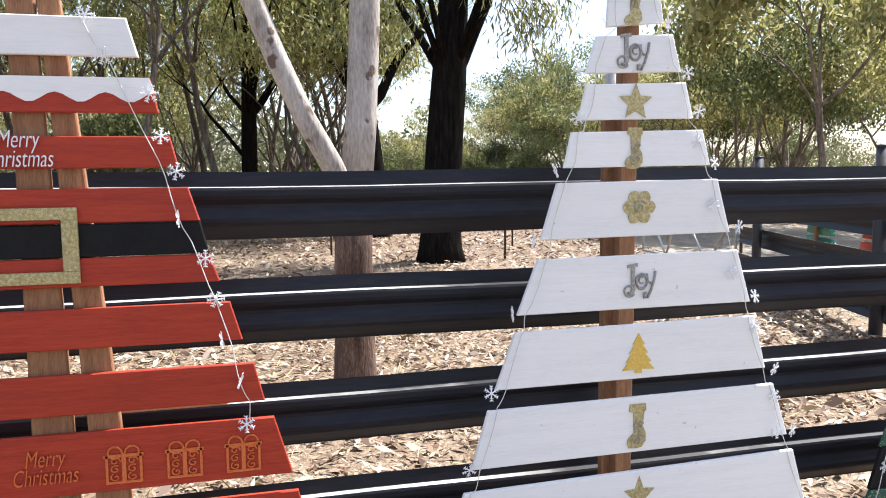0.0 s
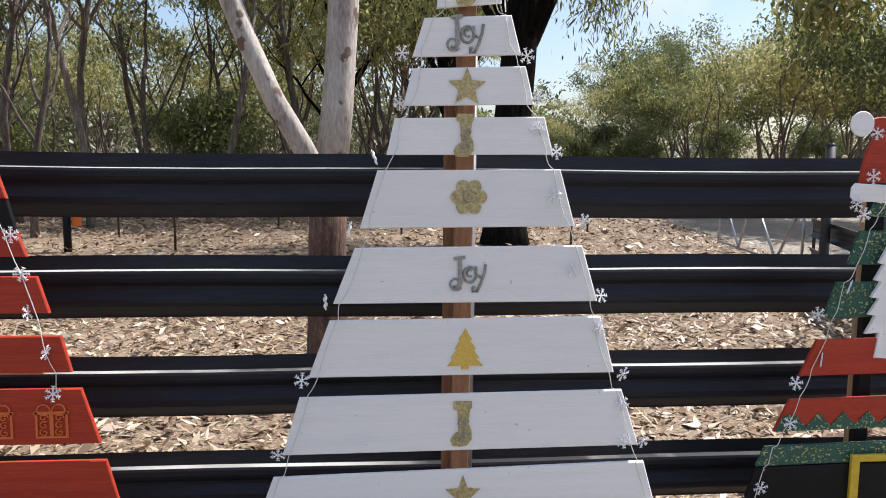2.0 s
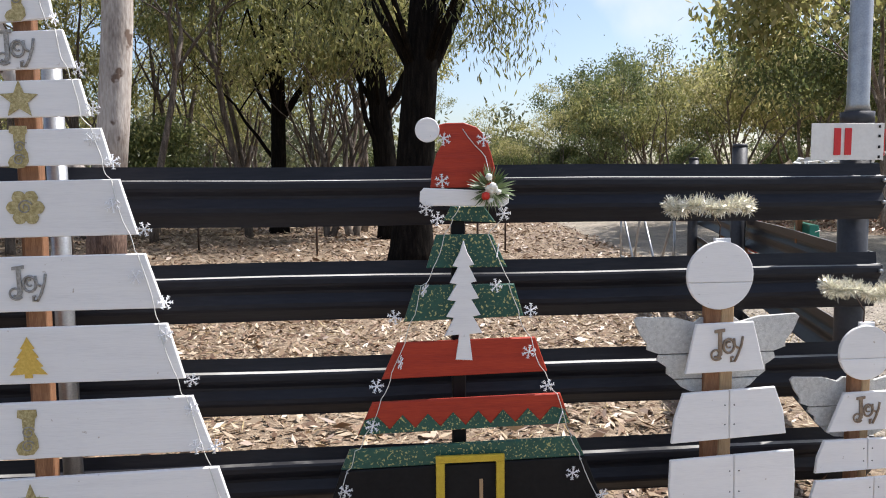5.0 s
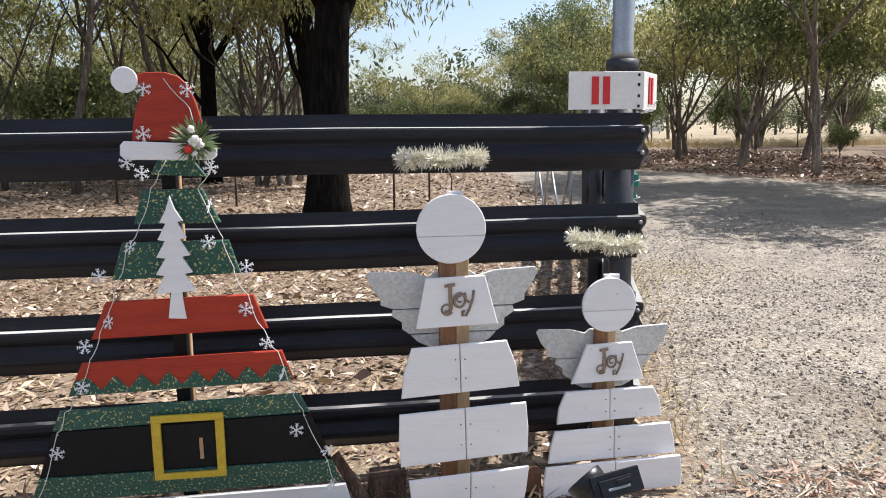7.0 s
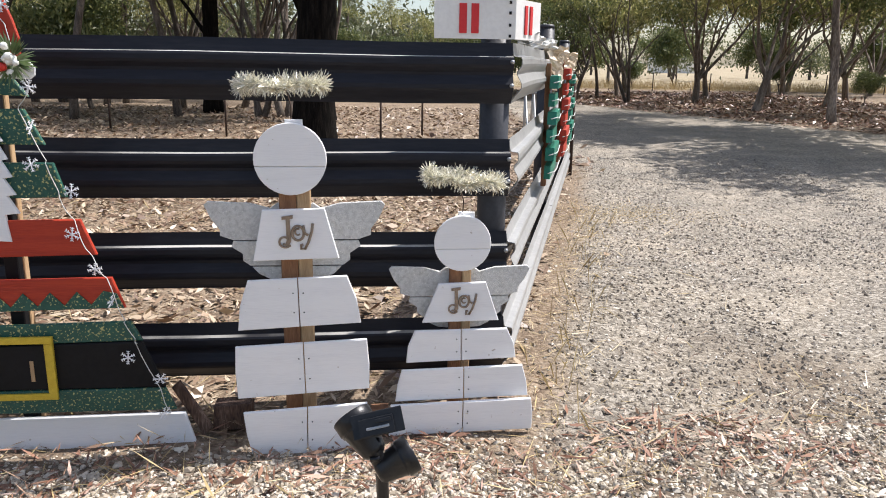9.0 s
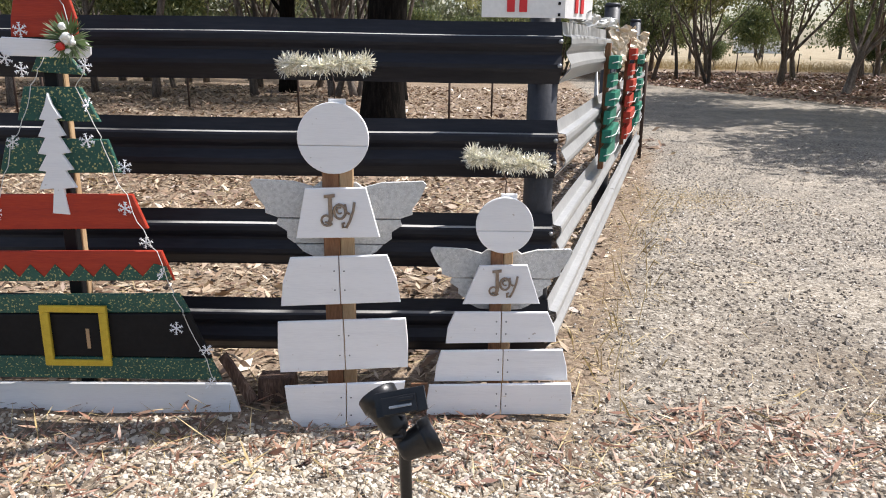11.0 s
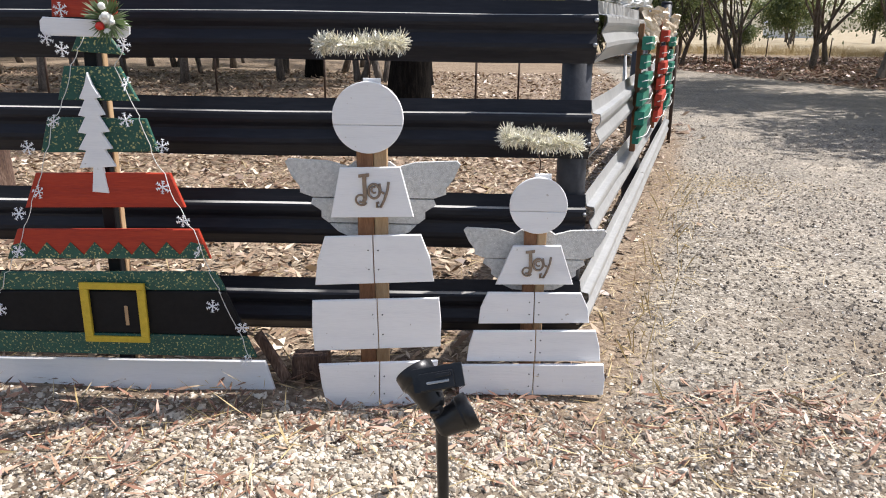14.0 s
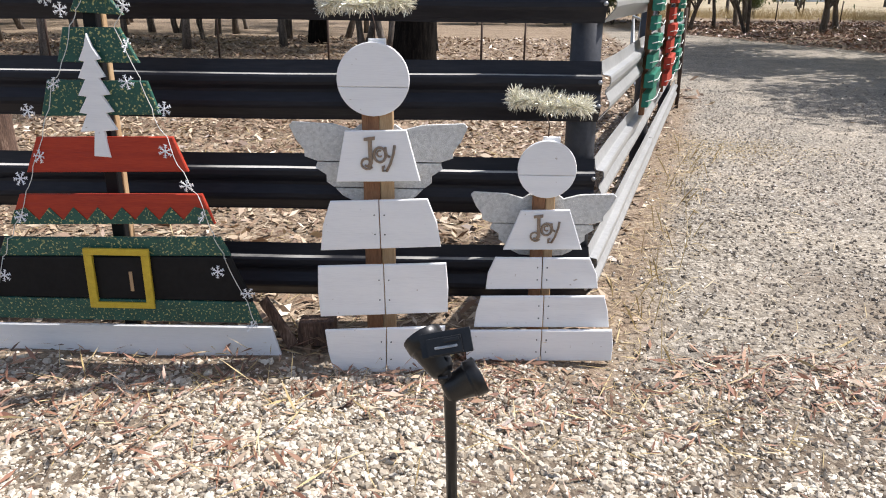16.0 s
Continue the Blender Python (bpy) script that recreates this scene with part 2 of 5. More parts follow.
def ground_material():
    m = bpy.data.materials.new("ground_earth")
    m.use_nodes = True
    n, l = m.node_tree.nodes, m.node_tree.links
    b = n["Principled BSDF"]
    b.inputs["Roughness"].default_value = 0.92
    b.inputs["Specular IOR Level"].default_value = 0.25
    co = n.new("ShaderNodeTexCoord")
    zone = n.new("ShaderNodeVertexColor")
    zone.layer_name = "zone"
    sep = n.new("ShaderNodeSeparateColor")
    l.new(zone.outputs["Color"], sep.inputs["Color"])

    def noise_ramp(scale, colors, lo, hi, detail=8.0, rough=0.6):
        t = n.new("ShaderNodeTexNoise")
        t.inputs["Scale"].default_value, t.inputs["Detail"].default_value = scale, detail
        t.inputs["Roughness"].default_value = rough
        l.new(co.outputs["Object"], t.inputs["Vector"])
        r = n.new("ShaderNodeValToRGB")
        e = r.color_ramp.elements
        while len(e) < len(colors):
            e.new(0.5)
        for i, c in enumerate(colors):
            e[i].position, e[i].color = lo + (hi - lo) * i / (len(colors) - 1), (*c, 1)
        l.new(t.outputs["Fac"], r.inputs["Fac"])
        return r.outputs["Color"], t

    def stones(scale, colors):
        v = n.new("ShaderNodeTexVoronoi")
        v.inputs["Scale"].default_value = scale
        l.new(co.outputs["Object"], v.inputs["Vector"])
        s = n.new("ShaderNodeSeparateColor")
        l.new(v.outputs["Color"], s.inputs["Color"])
        r = n.new("ShaderNodeValToRGB")
        e = r.color_ramp.elements
        while len(e) < len(colors):
            e.new(0.5)
        for i, c in enumerate(colors):
            e[i].position, e[i].color = i / (len(colors) - 1), (*c, 1)
        l.new(s.outputs["Red"], r.inputs["Fac"])
        return r.outputs["Color"], v

    def blend(fac, a, c):
        x = n.new("ShaderNodeMix")
        x.data_type = "RGBA"
        if isinstance(fac, float):
            x.inputs["Factor"].default_value = fac
        else:
            l.new(fac, x.inputs["Factor"])
        l.new(a, x.inputs["A"])
        l.new(c, x.inputs["B"])
        return x.outputs["Result"]

    def edge(channel, noise_tex, width=0.25):
        a = n.new("ShaderNodeMath")
        a.operation = "MULTIPLY_ADD"
        a.inputs[1].default_value, a.inputs[2].default_value = 0.9, -0.45
        l.new(noise_tex.outputs["Fac"], a.inputs[0])
        s = n.new("ShaderNodeMath")
        l.new(sep.outputs[channel], s.inputs[0])
        l.new(a.outputs[0], s.inputs[1])
        r = n.new("ShaderNodeMapRange")
        r.inputs["From Min"].default_value, r.inputs["From Max"].default_value = 0.5 - width, 0.5 + width
        l.new(s.outputs[0], r.inputs["Value"])
        return r.outputs["Result"]

    soil, _ = noise_ramp(0.9, [(0.12, 0.083, 0.055), (0.20, 0.145, 0.10), (0.29, 0.225, 0.16)], 0.35, 0.65)
    bits, _ = noise_ramp(26, [(0.07, 0.048, 0.032), (0.21, 0.155, 0.105), (0.42, 0.345, 0.25)], 0.34, 0.66)
    earth = blend(0.6, soil, bits)
    _, patch_t = noise_ramp(1.6, [(0, 0, 0), (1, 1, 1)], 0.3, 0.7)
    g1, gv = stones(48, [(0.035, 0.031, 0.026), (0.13, 0.115, 0.095), (0.29, 0.26, 0.215), (0.55, 0.50, 0.43)])
    g2, _ = noise_ramp(1.1, [(0.18, 0.158, 0.128), (0.27, 0.233, 0.182), (0.40, 0.34, 0.258)], 0.35, 0.68)
    drive = blend(0.5, g1, g2)
    p1, _ = stones(34, [(0.05, 0.037, 0.026), (0.11, 0.085, 0.062), (0.20, 0.165, 0.12), (0.34, 0.295, 0.225)])
    p2, _ = noise_ramp(2.5, [(0.12, 0.085, 0.056), (0.24, 0.19, 0.14)], 0.35, 0.65)
    pebbles = blend(0.35, p1, p2)
    f1, _ = noise_ramp(0.35, [(0.22, 0.17, 0.10), (0.31, 0.255, 0.165), (0.38, 0.325, 0.22)], 0.35, 0.65)
    out = blend(edge("Red", patch_t), earth, drive)
    out = blend(edge("Green", patch_t), out, pebbles)
    out = blend(edge("Blue", patch_t), out, f1)
    l.new(out, b.inputs["Base Color"])
    bn = n.new("ShaderNodeTexNoise")
    bn.inputs["Scale"].default_value, bn.inputs["Detail"].default_value = 45, 8
    l.new(co.outputs["Object"], bn.inputs["Vector"])
    bp = n.new("ShaderNodeBump")
    bp.inputs["Strength"].default_value, bp.inputs["Distance"].default_value = 0.9, 0.025
    l.new(bn.outputs["Fac"], bp.inputs["Height"])
    l.new(bp.outputs["Normal"], b.inputs["Normal"])
    return m


GROUND = ground_material()

# ---------------- mesh helpers ----------------


def mesh_object(name, verts, faces, mat, parent=None, label="", smooth=False):
    me = bpy.data.meshes.new(name)
    me.from_pydata([tuple(v) for v in verts], [], [tuple(f) for f in faces])
    me.update()
    me.materials.append(mat)
    if smooth:
        me.shade_smooth()
    ob = new(name, me)
    if parent:
        ob.parent = parent
    if label:
        ob["label"] = label
    return ob


def part(name, bm, mat, parent, label="", smooth=False):
    me = bpy.data.meshes.new(name)
    bmesh.ops.recalc_face_normals(bm, faces=bm.faces)
    bm.to_mesh(me)
    bm.free()
    me.materials.append(mat)
    if smooth:
        me.shade_smooth()
    ob = new(name, me)
    if parent:
        ob.parent = parent
    if label:
        ob["label"] = label
    return ob


def thing(name, x, y, z, label, category, group=""):
    e = new(name)
    e.empty_display_size = 0.1
    e.location = (x, y, z)
    tagged(e, label, category, group)
    bpy.context.view_layer.update()
    return e


def slab(outline, y0, y1, bevel=0.004):
    """A board: an (x, z) outline run from y0 (front) to y1 (back), with a worn edge."""
    bm = bmesh.new()
    vs = [bm.verts.new((x, y0, z)) for x, z in outline]
    f = bm.faces.new(vs)
    r = bmesh.ops.extrude_face_region(bm, geom=[f])
    bmesh.ops.translate(bm, vec=(0, y1 - y0, 0), verts=[v for v in r["geom"] if isinstance(v, bmesh.types.BMVert)])
    if bevel:
        es = [e for e in bm.edges if not (abs(e.verts[0].co.y - e.verts[1].co.y) > 1e-6)]
        bmesh.ops.bevel(bm, geom=es, offset=bevel, segments=1, affect="EDGES")
    return bm


def box(x0, x1, y0, y1, z0, z1, bevel=0.004):
    return slab([(x0, z0), (x1, z0), (x1, z1), (x0, z1)], y0, y1, bevel)


def tube_data(points, radii, sides=8, cap=True, wobble=0.0, rnd=None):
    """Vertices and faces of a tapered tube along points."""
    pts = [Vector(p) for p in points]
    vs, fs = [], []
    side = Vector((1, 0, 0))
    for i, p in enumerate(pts):
        d = (pts[min(i + 1, len(pts) - 1)] - pts[max(i - 1, 0)]).normalized()
        side = (side - d * side.dot(d))
        side = side.normalized() if side.length > 1e-4 else d.orthogonal().normalized()
        up = d.cross(side)
        for k in range(sides):
            a = 2 * math.pi * k / sides
            r = radii[i] * (1 + (rnd.uniform(-wobble, wobble) if rnd else 0))
            vs.append(p + side * math.cos(a) * r + up * math.sin(a) * r)
        if i:
            for k in range(sides):
                a0, a1 = (i - 1) * sides + k, (i - 1) * sides + (k + 1) % sides
                fs.append((a0, a1, a1 + sides, a0 + sides))
    if cap:
        fs.append(tuple(reversed(range(sides))))
        fs.append(tuple(range(len(vs) - sides, len(vs))))
    return vs, fs


def joined(pieces):
    vs, fs = [], []
    for v, f in pieces:
        o = len(vs)
        vs += v
        fs += [tuple(i + o for i in q) for q in f]
    return vs, fs


def tube(name, points, radii, mat, parent=None, label="", sides=8, smooth=True):
    if isinstance(radii, (int, float)):
        radii = [radii] * len(points)
    return mesh_object(name, *tube_data(points, radii, sides), mat, parent, label, smooth)


def place(ob, parent):
    """Parts given in world metres go under a thing that stands elsewhere."""
    ob.parent = parent
    ob.matrix_parent_inverse = Matrix.Translation(parent.location).inverted()
    return ob


def quads(centres, along, across, curl=None):
    """Many loose four-cornered leaves as vertex and face arrays."""
    n = len(centres)
    v = np.empty((n, 4, 3))
    v[:, 0] = centres - across * 0.35
    v[:, 1] = centres + along * 0.45 - across
    v[:, 2] = centres + along
    v[:, 3] = centres + along * 0.45 + across
    f = np.arange(n * 4).reshape(n, 4)
    return v.reshape(-1, 3), f


def array_mesh(name, v, f, mat):
    me = bpy.data.meshes.new(name)
    n, k = f.shape
    me.vertices.add(len(v))
    me.vertices.foreach_set("co", np.ascontiguousarray(v, dtype=np.float32).ravel())
    me.loops.add(n * k)
    me.loops.foreach_set("vertex_index", np.ascontiguousarray(f, dtype=np.int32).ravel())
    me.polygons.add(n)
    me.polygons.foreach_set("loop_start", np.arange(0, n * k, k, dtype=np.int32))
    me.update(calc_edges=True)
    me.validate()
    me.shade_flat()
    me.materials.append(mat)
    return me

# ---------------- ground ----------------
FENCE_Y, FENCE_TOP, PITCH = 3.40, 1.785, 0.460
CORNER = Vector((6.46, 3.45, 0))
BACK_WAY = Vector((0.290, 0.957, 0)).normalized()
BACK_OUT = Vector((0.957, -0.290, 0)).normalized()
BACK_LEN = 8.1


def smooth_step(a, b, v):
    t = np.clip((v - a) / (b - a), 0, 1)
    return t * t * (3 - 2 * t)


def zones(x, y):
    """Gravel drive, cream pebbles and dry field, each 0 to 1."""
    d = (x - CORNER.x) * BACK_OUT.x + (y - CORNER.y) * BACK_OUT.y
    right = 9.3 - 0.62 * (y - 16)
    left = 0.25 - 0.2 * np.clip(y - 12, 0, None)
    drive = smooth_step(-0.35, 0.45, d - left) * (1 - smooth_step(-0.4, 0.5, d - right))
    drive = drive * (1 - smooth_step(34, 42, y))
    front = (1 - smooth_step(2.45, 3.1, y)) * (1 - smooth_step(5.8, 9.6, x - 0.35 * (2.5 - y)))
    patch = np.exp(-(((x - 8.1) / 0.75) ** 2 + ((y - 2.9) / 1.5) ** 2)) * 0.85
    field = smooth_step(50, 58, y + 0.2 * (x - 18)) * smooth_step(8, 15, x)
    return drive, np.maximum(front, patch), field


def height(x, y):
    h = 0.012 * np.sin(x * 2.1 + 0.7) * np.cos(y * 1.7) + 0.008 * np.sin(x * 5.3 - y * 4.1)
    return h * (1 - smooth_step(30, 60, np.hypot(x, y))) - 0.02


gx = np.concatenate([np.linspace(-900, -40, 14), np.linspace(-34, -8, 14), np.arange(-6, 26, 0.2), np.linspace(28, 60, 14), np.linspace(75, 900, 14)])
gy = np.concatenate([np.linspace(-300, -20, 8), np.linspace(-14, -4, 6), np.arange(-3, 34, 0.2), np.linspace(36, 80, 20), np.linspace(95, 1500, 16)])
X, Y = np.meshgrid(gx, gy, indexing="ij")
nx, ny = X.shape
gv = np.stack([X, Y, height(X, Y)], -1).reshape(-1, 3)
gi = np.arange(nx * ny).reshape(nx, ny)
gf = np.stack([gi[:-1, :-1], gi[1:, :-1], gi[1:, 1:], gi[:-1, 1:]], -1).reshape(-1, 4)
ground_mesh = array_mesh("ground", gv, gf, GROUND)
zr, zg, zb = zones(X, Y)
zcol = np.stack([zr, zg, zb, np.ones_like(zr)], -1).reshape(-1, 4)
layer = ground_mesh.color_attributes.new("zone", "FLOAT_COLOR", "POINT")
layer.data.foreach_set("color", zcol.astype(np.float32).ravel())
ground_mesh.shade_smooth()
ground = tagged(new("ground", ground_mesh), "bare earth with leaf litter, gravel drive and dry paddock", "ground", kind="structure")


def scatter(name, mat, count, xr, yr, size, keep, label, kind_of="stone", seed=1, lift=0.0, round_ones=False):
    """Loose pieces on the ground, joined into one."""
    r = np.random.default_rng(seed)
    x, y = r.uniform(*xr, count), r.uniform(*yr, count)
    ok = r.uniform(0, 1, count) < keep(x, y)
    x, y = x[ok], y[ok]
    n = len(x)
    z = height(x, y) + lift
    s = r.uniform(size[0], size[1], n) * r.uniform(0.6, 1.2, n)
    a = r.uniform(0, 2 * np.pi, n)
    if kind_of == "stone":
        if round_ones:
            g = (1 + 5 ** 0.5) / 2
            base = np.array([[-1, g, 0], [1, g, 0], [-1, -g, 0], [1, -g, 0], [0, -1, g], [0, 1, g], [0, -1, -g], [0, 1, -g], [g, 0, -1], [g, 0, 1], [-g, 0, -1], [-g, 0, 1]]) * [0.5, 0.42, 0.36]
            tri = np.array([[0, 11, 5], [0, 5, 1], [0, 1, 7], [0, 7, 10], [0, 10, 11], [1, 5, 9], [5, 11, 4], [11, 10, 2], [10, 7, 6], [7, 1, 8],
                            [3, 9, 4], [3, 4, 2], [3, 2, 6], [3, 6, 8], [3, 8, 9], [4, 9, 5], [2, 4, 11], [6, 2, 10], [8, 6, 7], [9, 8, 1]])
        else:
            base = np.array([[1, 0, 0], [0.2, 0.9, 0.1], [-0.9, 0.3, 0], [-0.3, -0.8, 0.1], [0.1, 0.05, 0.75], [0, 0, -0.5]])
            tri = np.array([[0, 1, 4], [1, 2, 4], [2, 3, 4], [3, 0, 4], [1, 0, 5], [2, 1, 5], [3, 2, 5], [0, 3, 5]])
        k = len(base)
        v = (base[None] + r.uniform(-0.2, 0.2, (n, k, 3))) * s[:, None, None] * r.uniform(0.65, 1.35, (n, 1, 3))
        c, si = np.cos(a)[:, None], np.sin(a)[:, None]
        vx, vy = v[..., 0] * c - v[..., 1] * si, v[..., 0] * si + v[..., 1] * c
        v = np.stack([vx + x[:, None], vy + y[:, None], v[..., 2] * 0.95 + (z + s * 0.12)[:, None]], -1).reshape(-1, 3)
        f = (tri[None] + k * np.arange(n)[:, None, None]).reshape(-1, 3)
    else:
        w = s * r.uniform(*{"leaf": (0.08, 0.18), "strip": (0.035, 0.09), "stick": (0.010, 0.022)}[kind_of], n)
        tilt = r.normal(0, 0.28, n)
        al = np.stack([np.cos(a) * np.cos(tilt), np.sin(a) * np.cos(tilt), np.sin(tilt)], -1) * s[:, None]
        rollz = r.normal(0, 0.5, n)
        ac = np.stack([-np.sin(a), np.cos(a), rollz], -1) * w[:, None]
        lo = np.abs(np.sin(tilt)) * s * 0.6 + np.abs(rollz) * w + 0.004
        v, f = quads(np.stack([x, y, z + lo], -1), al, ac)
    ob = new(name, array_mesh(name, v, f, mat))
    return tagged(ob, label, "ground cover", kind="stuff")


def clear_drive(x, y):
    return 1 - zones(x, y)[0]


# ---------------- fence of road-barrier rails ----------------
PROFILE = [(0.0, 0.0), (0.002, 0.012), (0.010, 0.058), (0.016, 0.062), (0.047, 0.0655), (0.052, 0.076), (0.053, 0.10), (0.048, 0.114),
           (0.032, 0.136), (0.031, 0.150), (0.048, 0.182), (0.054, 0.192), (0.054, 0.212), (0.046, 0.226), (0.014, 0.262), (0.004, 0.275), (0.0, 0.285)]


def rail_mesh(name, start, way, out, length, top, mat, parent, label=""):
    """A folded steel rail with its two ribs towards out, top edge at height top."""
    steps = max(2, int(length / 0.5))
    vs, fs = [], []
    k = len(PROFILE)
    back_depth = -0.004
    for i in range(steps + 1):
        p = start + way * (length * i / steps)
        sag = 0.004 * math.sin(i * 1.3 + top * 7)
        for d, h in PROFILE:
            vs.append(p + out * d + Vector((0, 0, top - h + sag)))
        for d, h in PROFILE:
            vs.append(p + out * (d + back_depth) + Vector((0, 0, top - h + sag + (0.002 if h > 0.07 else -0.002))))
    for i in range(steps):
        a, b = i * 2 * k, (i + 1) * 2 * k
        for j in range(k - 1):
            fs.append((a + j, b + j, b + j + 1, a + j + 1))
            fs.append((a + k + j, a + k + j + 1, b + k + j + 1, b + k + j))
        fs.append((a, a + k, b + k, b))
        fs.append((a + k - 1, b + k - 1, b + 2 * k - 1, a + 2 * k - 1))
    for a in (0, steps * 2 * k):
        for j in range(k - 1):
            fs.append((a + j, a + j + 1, a + k + j + 1, a + k + j))
    ob = mesh_object(name, vs, fs, mat, None, label)
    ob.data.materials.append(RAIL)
    ob.data.materials.append(RAIL_GLINT)
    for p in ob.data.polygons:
        # the ledge face of charcoal rails gets the painted highlight
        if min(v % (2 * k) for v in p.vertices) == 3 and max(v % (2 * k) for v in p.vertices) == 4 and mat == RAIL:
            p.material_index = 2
        if min(v % (2 * k) for v in p.vertices) >= k:
            p.material_index = 1
    return place(ob, parent)


fence = thing("barrier_rail_fence", 6.4, FENCE_Y + 0.1, 0, "charcoal painted fence of four folded steel barrier rails on round posts", "fence", "barrier rail fences")
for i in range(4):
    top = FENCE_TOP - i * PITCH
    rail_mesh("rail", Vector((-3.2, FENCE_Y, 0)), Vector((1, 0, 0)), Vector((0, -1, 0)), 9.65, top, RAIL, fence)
for x in (-1.15,):
    p = place(tube("post", [(x, FENCE_Y + 0.075, -0.3), (x, FENCE_Y + 0.075, 2.06)], 0.065, GALV, None, "round galvanised steel post", 20), fence)
    part_cap = tube("cap", [(x, FENCE_Y + 0.075, 2.061), (x, FENCE_Y + 0.075, 2.085)], [0.068, 0.05], POST_GREY, None, "", 20)
    place(part_cap, fence)
corner_post = place(tube("post", [(6.385, 3.50, -0.3), (6.385, 3.50, 1.99)], 0.074, POST_GREY, None, "thick charcoal corner post", 24), fence)
for i in range(4):
    for h in (0.09, 0.20):
        z = FENCE_TOP - i * PITCH - h
        place(tube("bolt", [(6.44, FENCE_Y - 0.068, z), (6.44, FENCE_Y - 0.054, z)], 0.011, GALV, None, "", 6), fence)

back_fence = thing("barrier_rail_fence", 7.5, 6.8, 0, "pale grey barrier rail fence beside the gravel drive", "fence", "barrier rail fences")
for i in range(4):
    rail_mesh("rail", CORNER + BACK_OUT * 0.0 - BACK_WAY * 0.03, BACK_WAY, BACK_OUT, 3.6, FENCE_TOP - i * PITCH, RAIL_PALE, back_fence)
    rail_mesh("rail", CORNER + BACK_WAY * 3.575 - BACK_OUT * 0.003, BACK_WAY, BACK_OUT, BACK_LEN - 3.55, FENCE_TOP - i * PITCH, RAIL_PALE, back_fence)
for s, top in ((3.45, 2.0), (7.05, 1.96)):
    q = CORNER + BACK_WAY * s - BACK_OUT * 0.075
    place(tube("post", [(q.x, q.y, -0.3), (q.x, q.y, top)], 0.07, POST_GREY, None, "", 18), back_fence)
    place(tube("cap", [(q.x, q.y, top + 0.001), (q.x, q.y, top + 0.03)], [0.074, 0.06], POST_GREY, None, "", 18), back_fence)
q = CORNER + BACK_WAY * (BACK_LEN + 0.05) + BACK_OUT * 0.06
tagged(tube("steel_picket", [(q.x, q.y, -0.2), (q.x, q.y, 1.42)], 0.028, RUST, None, "", 6), "dark steel picket at the fence end by the drive", "fence post")

# street-sign pole and number box on the corner post
pole = thing("steel_pole", 6.385, 3.50, 1.99, "tall galvanised steel pole standing on the corner post", "pole")
place(tube("collar", [(6.385, 3.50, 1.99), (6.385, 3.50, 2.05)], 0.082, POST_GREY, None, "charcoal collar", 24), pole)
place(tube("shaft", [(6.385, 3.50, 2.05), (6.385, 3.50, 2.09), (6.385, 3.50, 4.6)], [0.064, 0.054, 0.054], GALV, None, "", 24), pole)
number_box = thing("number_box", 6.27, 3.40, 1.80, "white enamel number box with red bars on the corner post", "sign")
place(part("front_plate", box(6.07, 6.455, 3.385, 3.391, 1.80, 1.985, 0.001), SIGN, None), number_box)
side_plate = part("side_plate", box(0.0, 0.30, 0.0, 0.006, 1.80, 1.985, 0.001), SIGN, None)
side_plate.matrix_world = Matrix.Translation((6.457, 3.385, 0)) @ Matrix.Rotation(radians(55), 4, "Z")
bpy.context.view_layer.update()
side_plate.parent = number_box
side_plate.matrix_parent_inverse = Matrix.Translation(number_box.location).inverted()
for x in (6.205, 6.262):
    place(part("bar", box(x - 0.018, x + 0.018, 3.379, 3.384, 1.825, 1.96, 0.001), SIGN_RED, None, "red painted bar"), number_box)
for k in range(2):
    b2 = part("bar", box(0.10 + 0.06 * k, 0.13 + 0.06 * k, -0.006, -0.001, 1.825, 1.96, 0.001), SIGN_RED, None, "red painted bar")
    b2.matrix_world = side_plate.matrix_basis.copy()
    b2.parent = number_box
    b2.matrix_parent_inverse = Matrix.Translation(number_box.location).inverted()
for z in (1.815, 1.865, 1.92, 1.968):
    place(part("rivet", box(6.424, 6.436, 3.379, 3.384, z - 0.007, z + 0.007, 0.002), BLACK, None), number_box)

# ---------------- board decorations: shared pieces ----------------


def plank_row(parent, rows, y_of, thick, mats, name="plank"):
    """rows: four (x, z) corners from the top left round; the front face at y_of(z)."""
    made = []
    for row, m in zip(rows, mats):
        zc = sum(c[1] for c in row) / 4
        y = y_of(zc)
        out = [row[3], row[2], row[1], row[0]]
        made.append(place(part(name, slab(out, y, y + thick, 0.0035), m, None), parent))
    return made


def text_mesh(name, words, size, mat, x, y, z, parent, label, thick=0.006, slant=0.0, space=1.0):
    cu = bpy.data.curves.new(name, "FONT")
    cu.body, cu.size, cu.extrude, cu.align_x, cu.align_y = words, size, thick / 2, "CENTER", "CENTER"
    cu.shear, cu.space_character, cu.space_line, cu.offset = slant, space, 0.75, -0.001 * size / 0.1
    tmp = bpy.data.objects.new(name, cu)
    scene.collection.objects.link(tmp)
    bpy.context.view_layer.update()
    me = bpy.data.meshes.new_from_object(tmp.evaluated_get(bpy.context.evaluated_depsgraph_get()))
    bpy.data.objects.remove(tmp)
    me.materials.clear()
    me.materials.append(mat)
    me.transform(Matrix.Translation((x, y, z)) @ Matrix.Rotation(radians(90), 4, "X") @ Matrix.Diagonal((0.60, 1.0, 1.0, 1.0)))
    ob = new(name, me)
    ob["label"] = label
    return place(ob, parent)


def ring_outline(cx, cz, r, n=32, squash=1.0):
    return [(cx + r * math.cos(2 * math.pi * i / n), cz + squash * r * math.sin(2 * math.pi * i / n)) for i in range(n)]


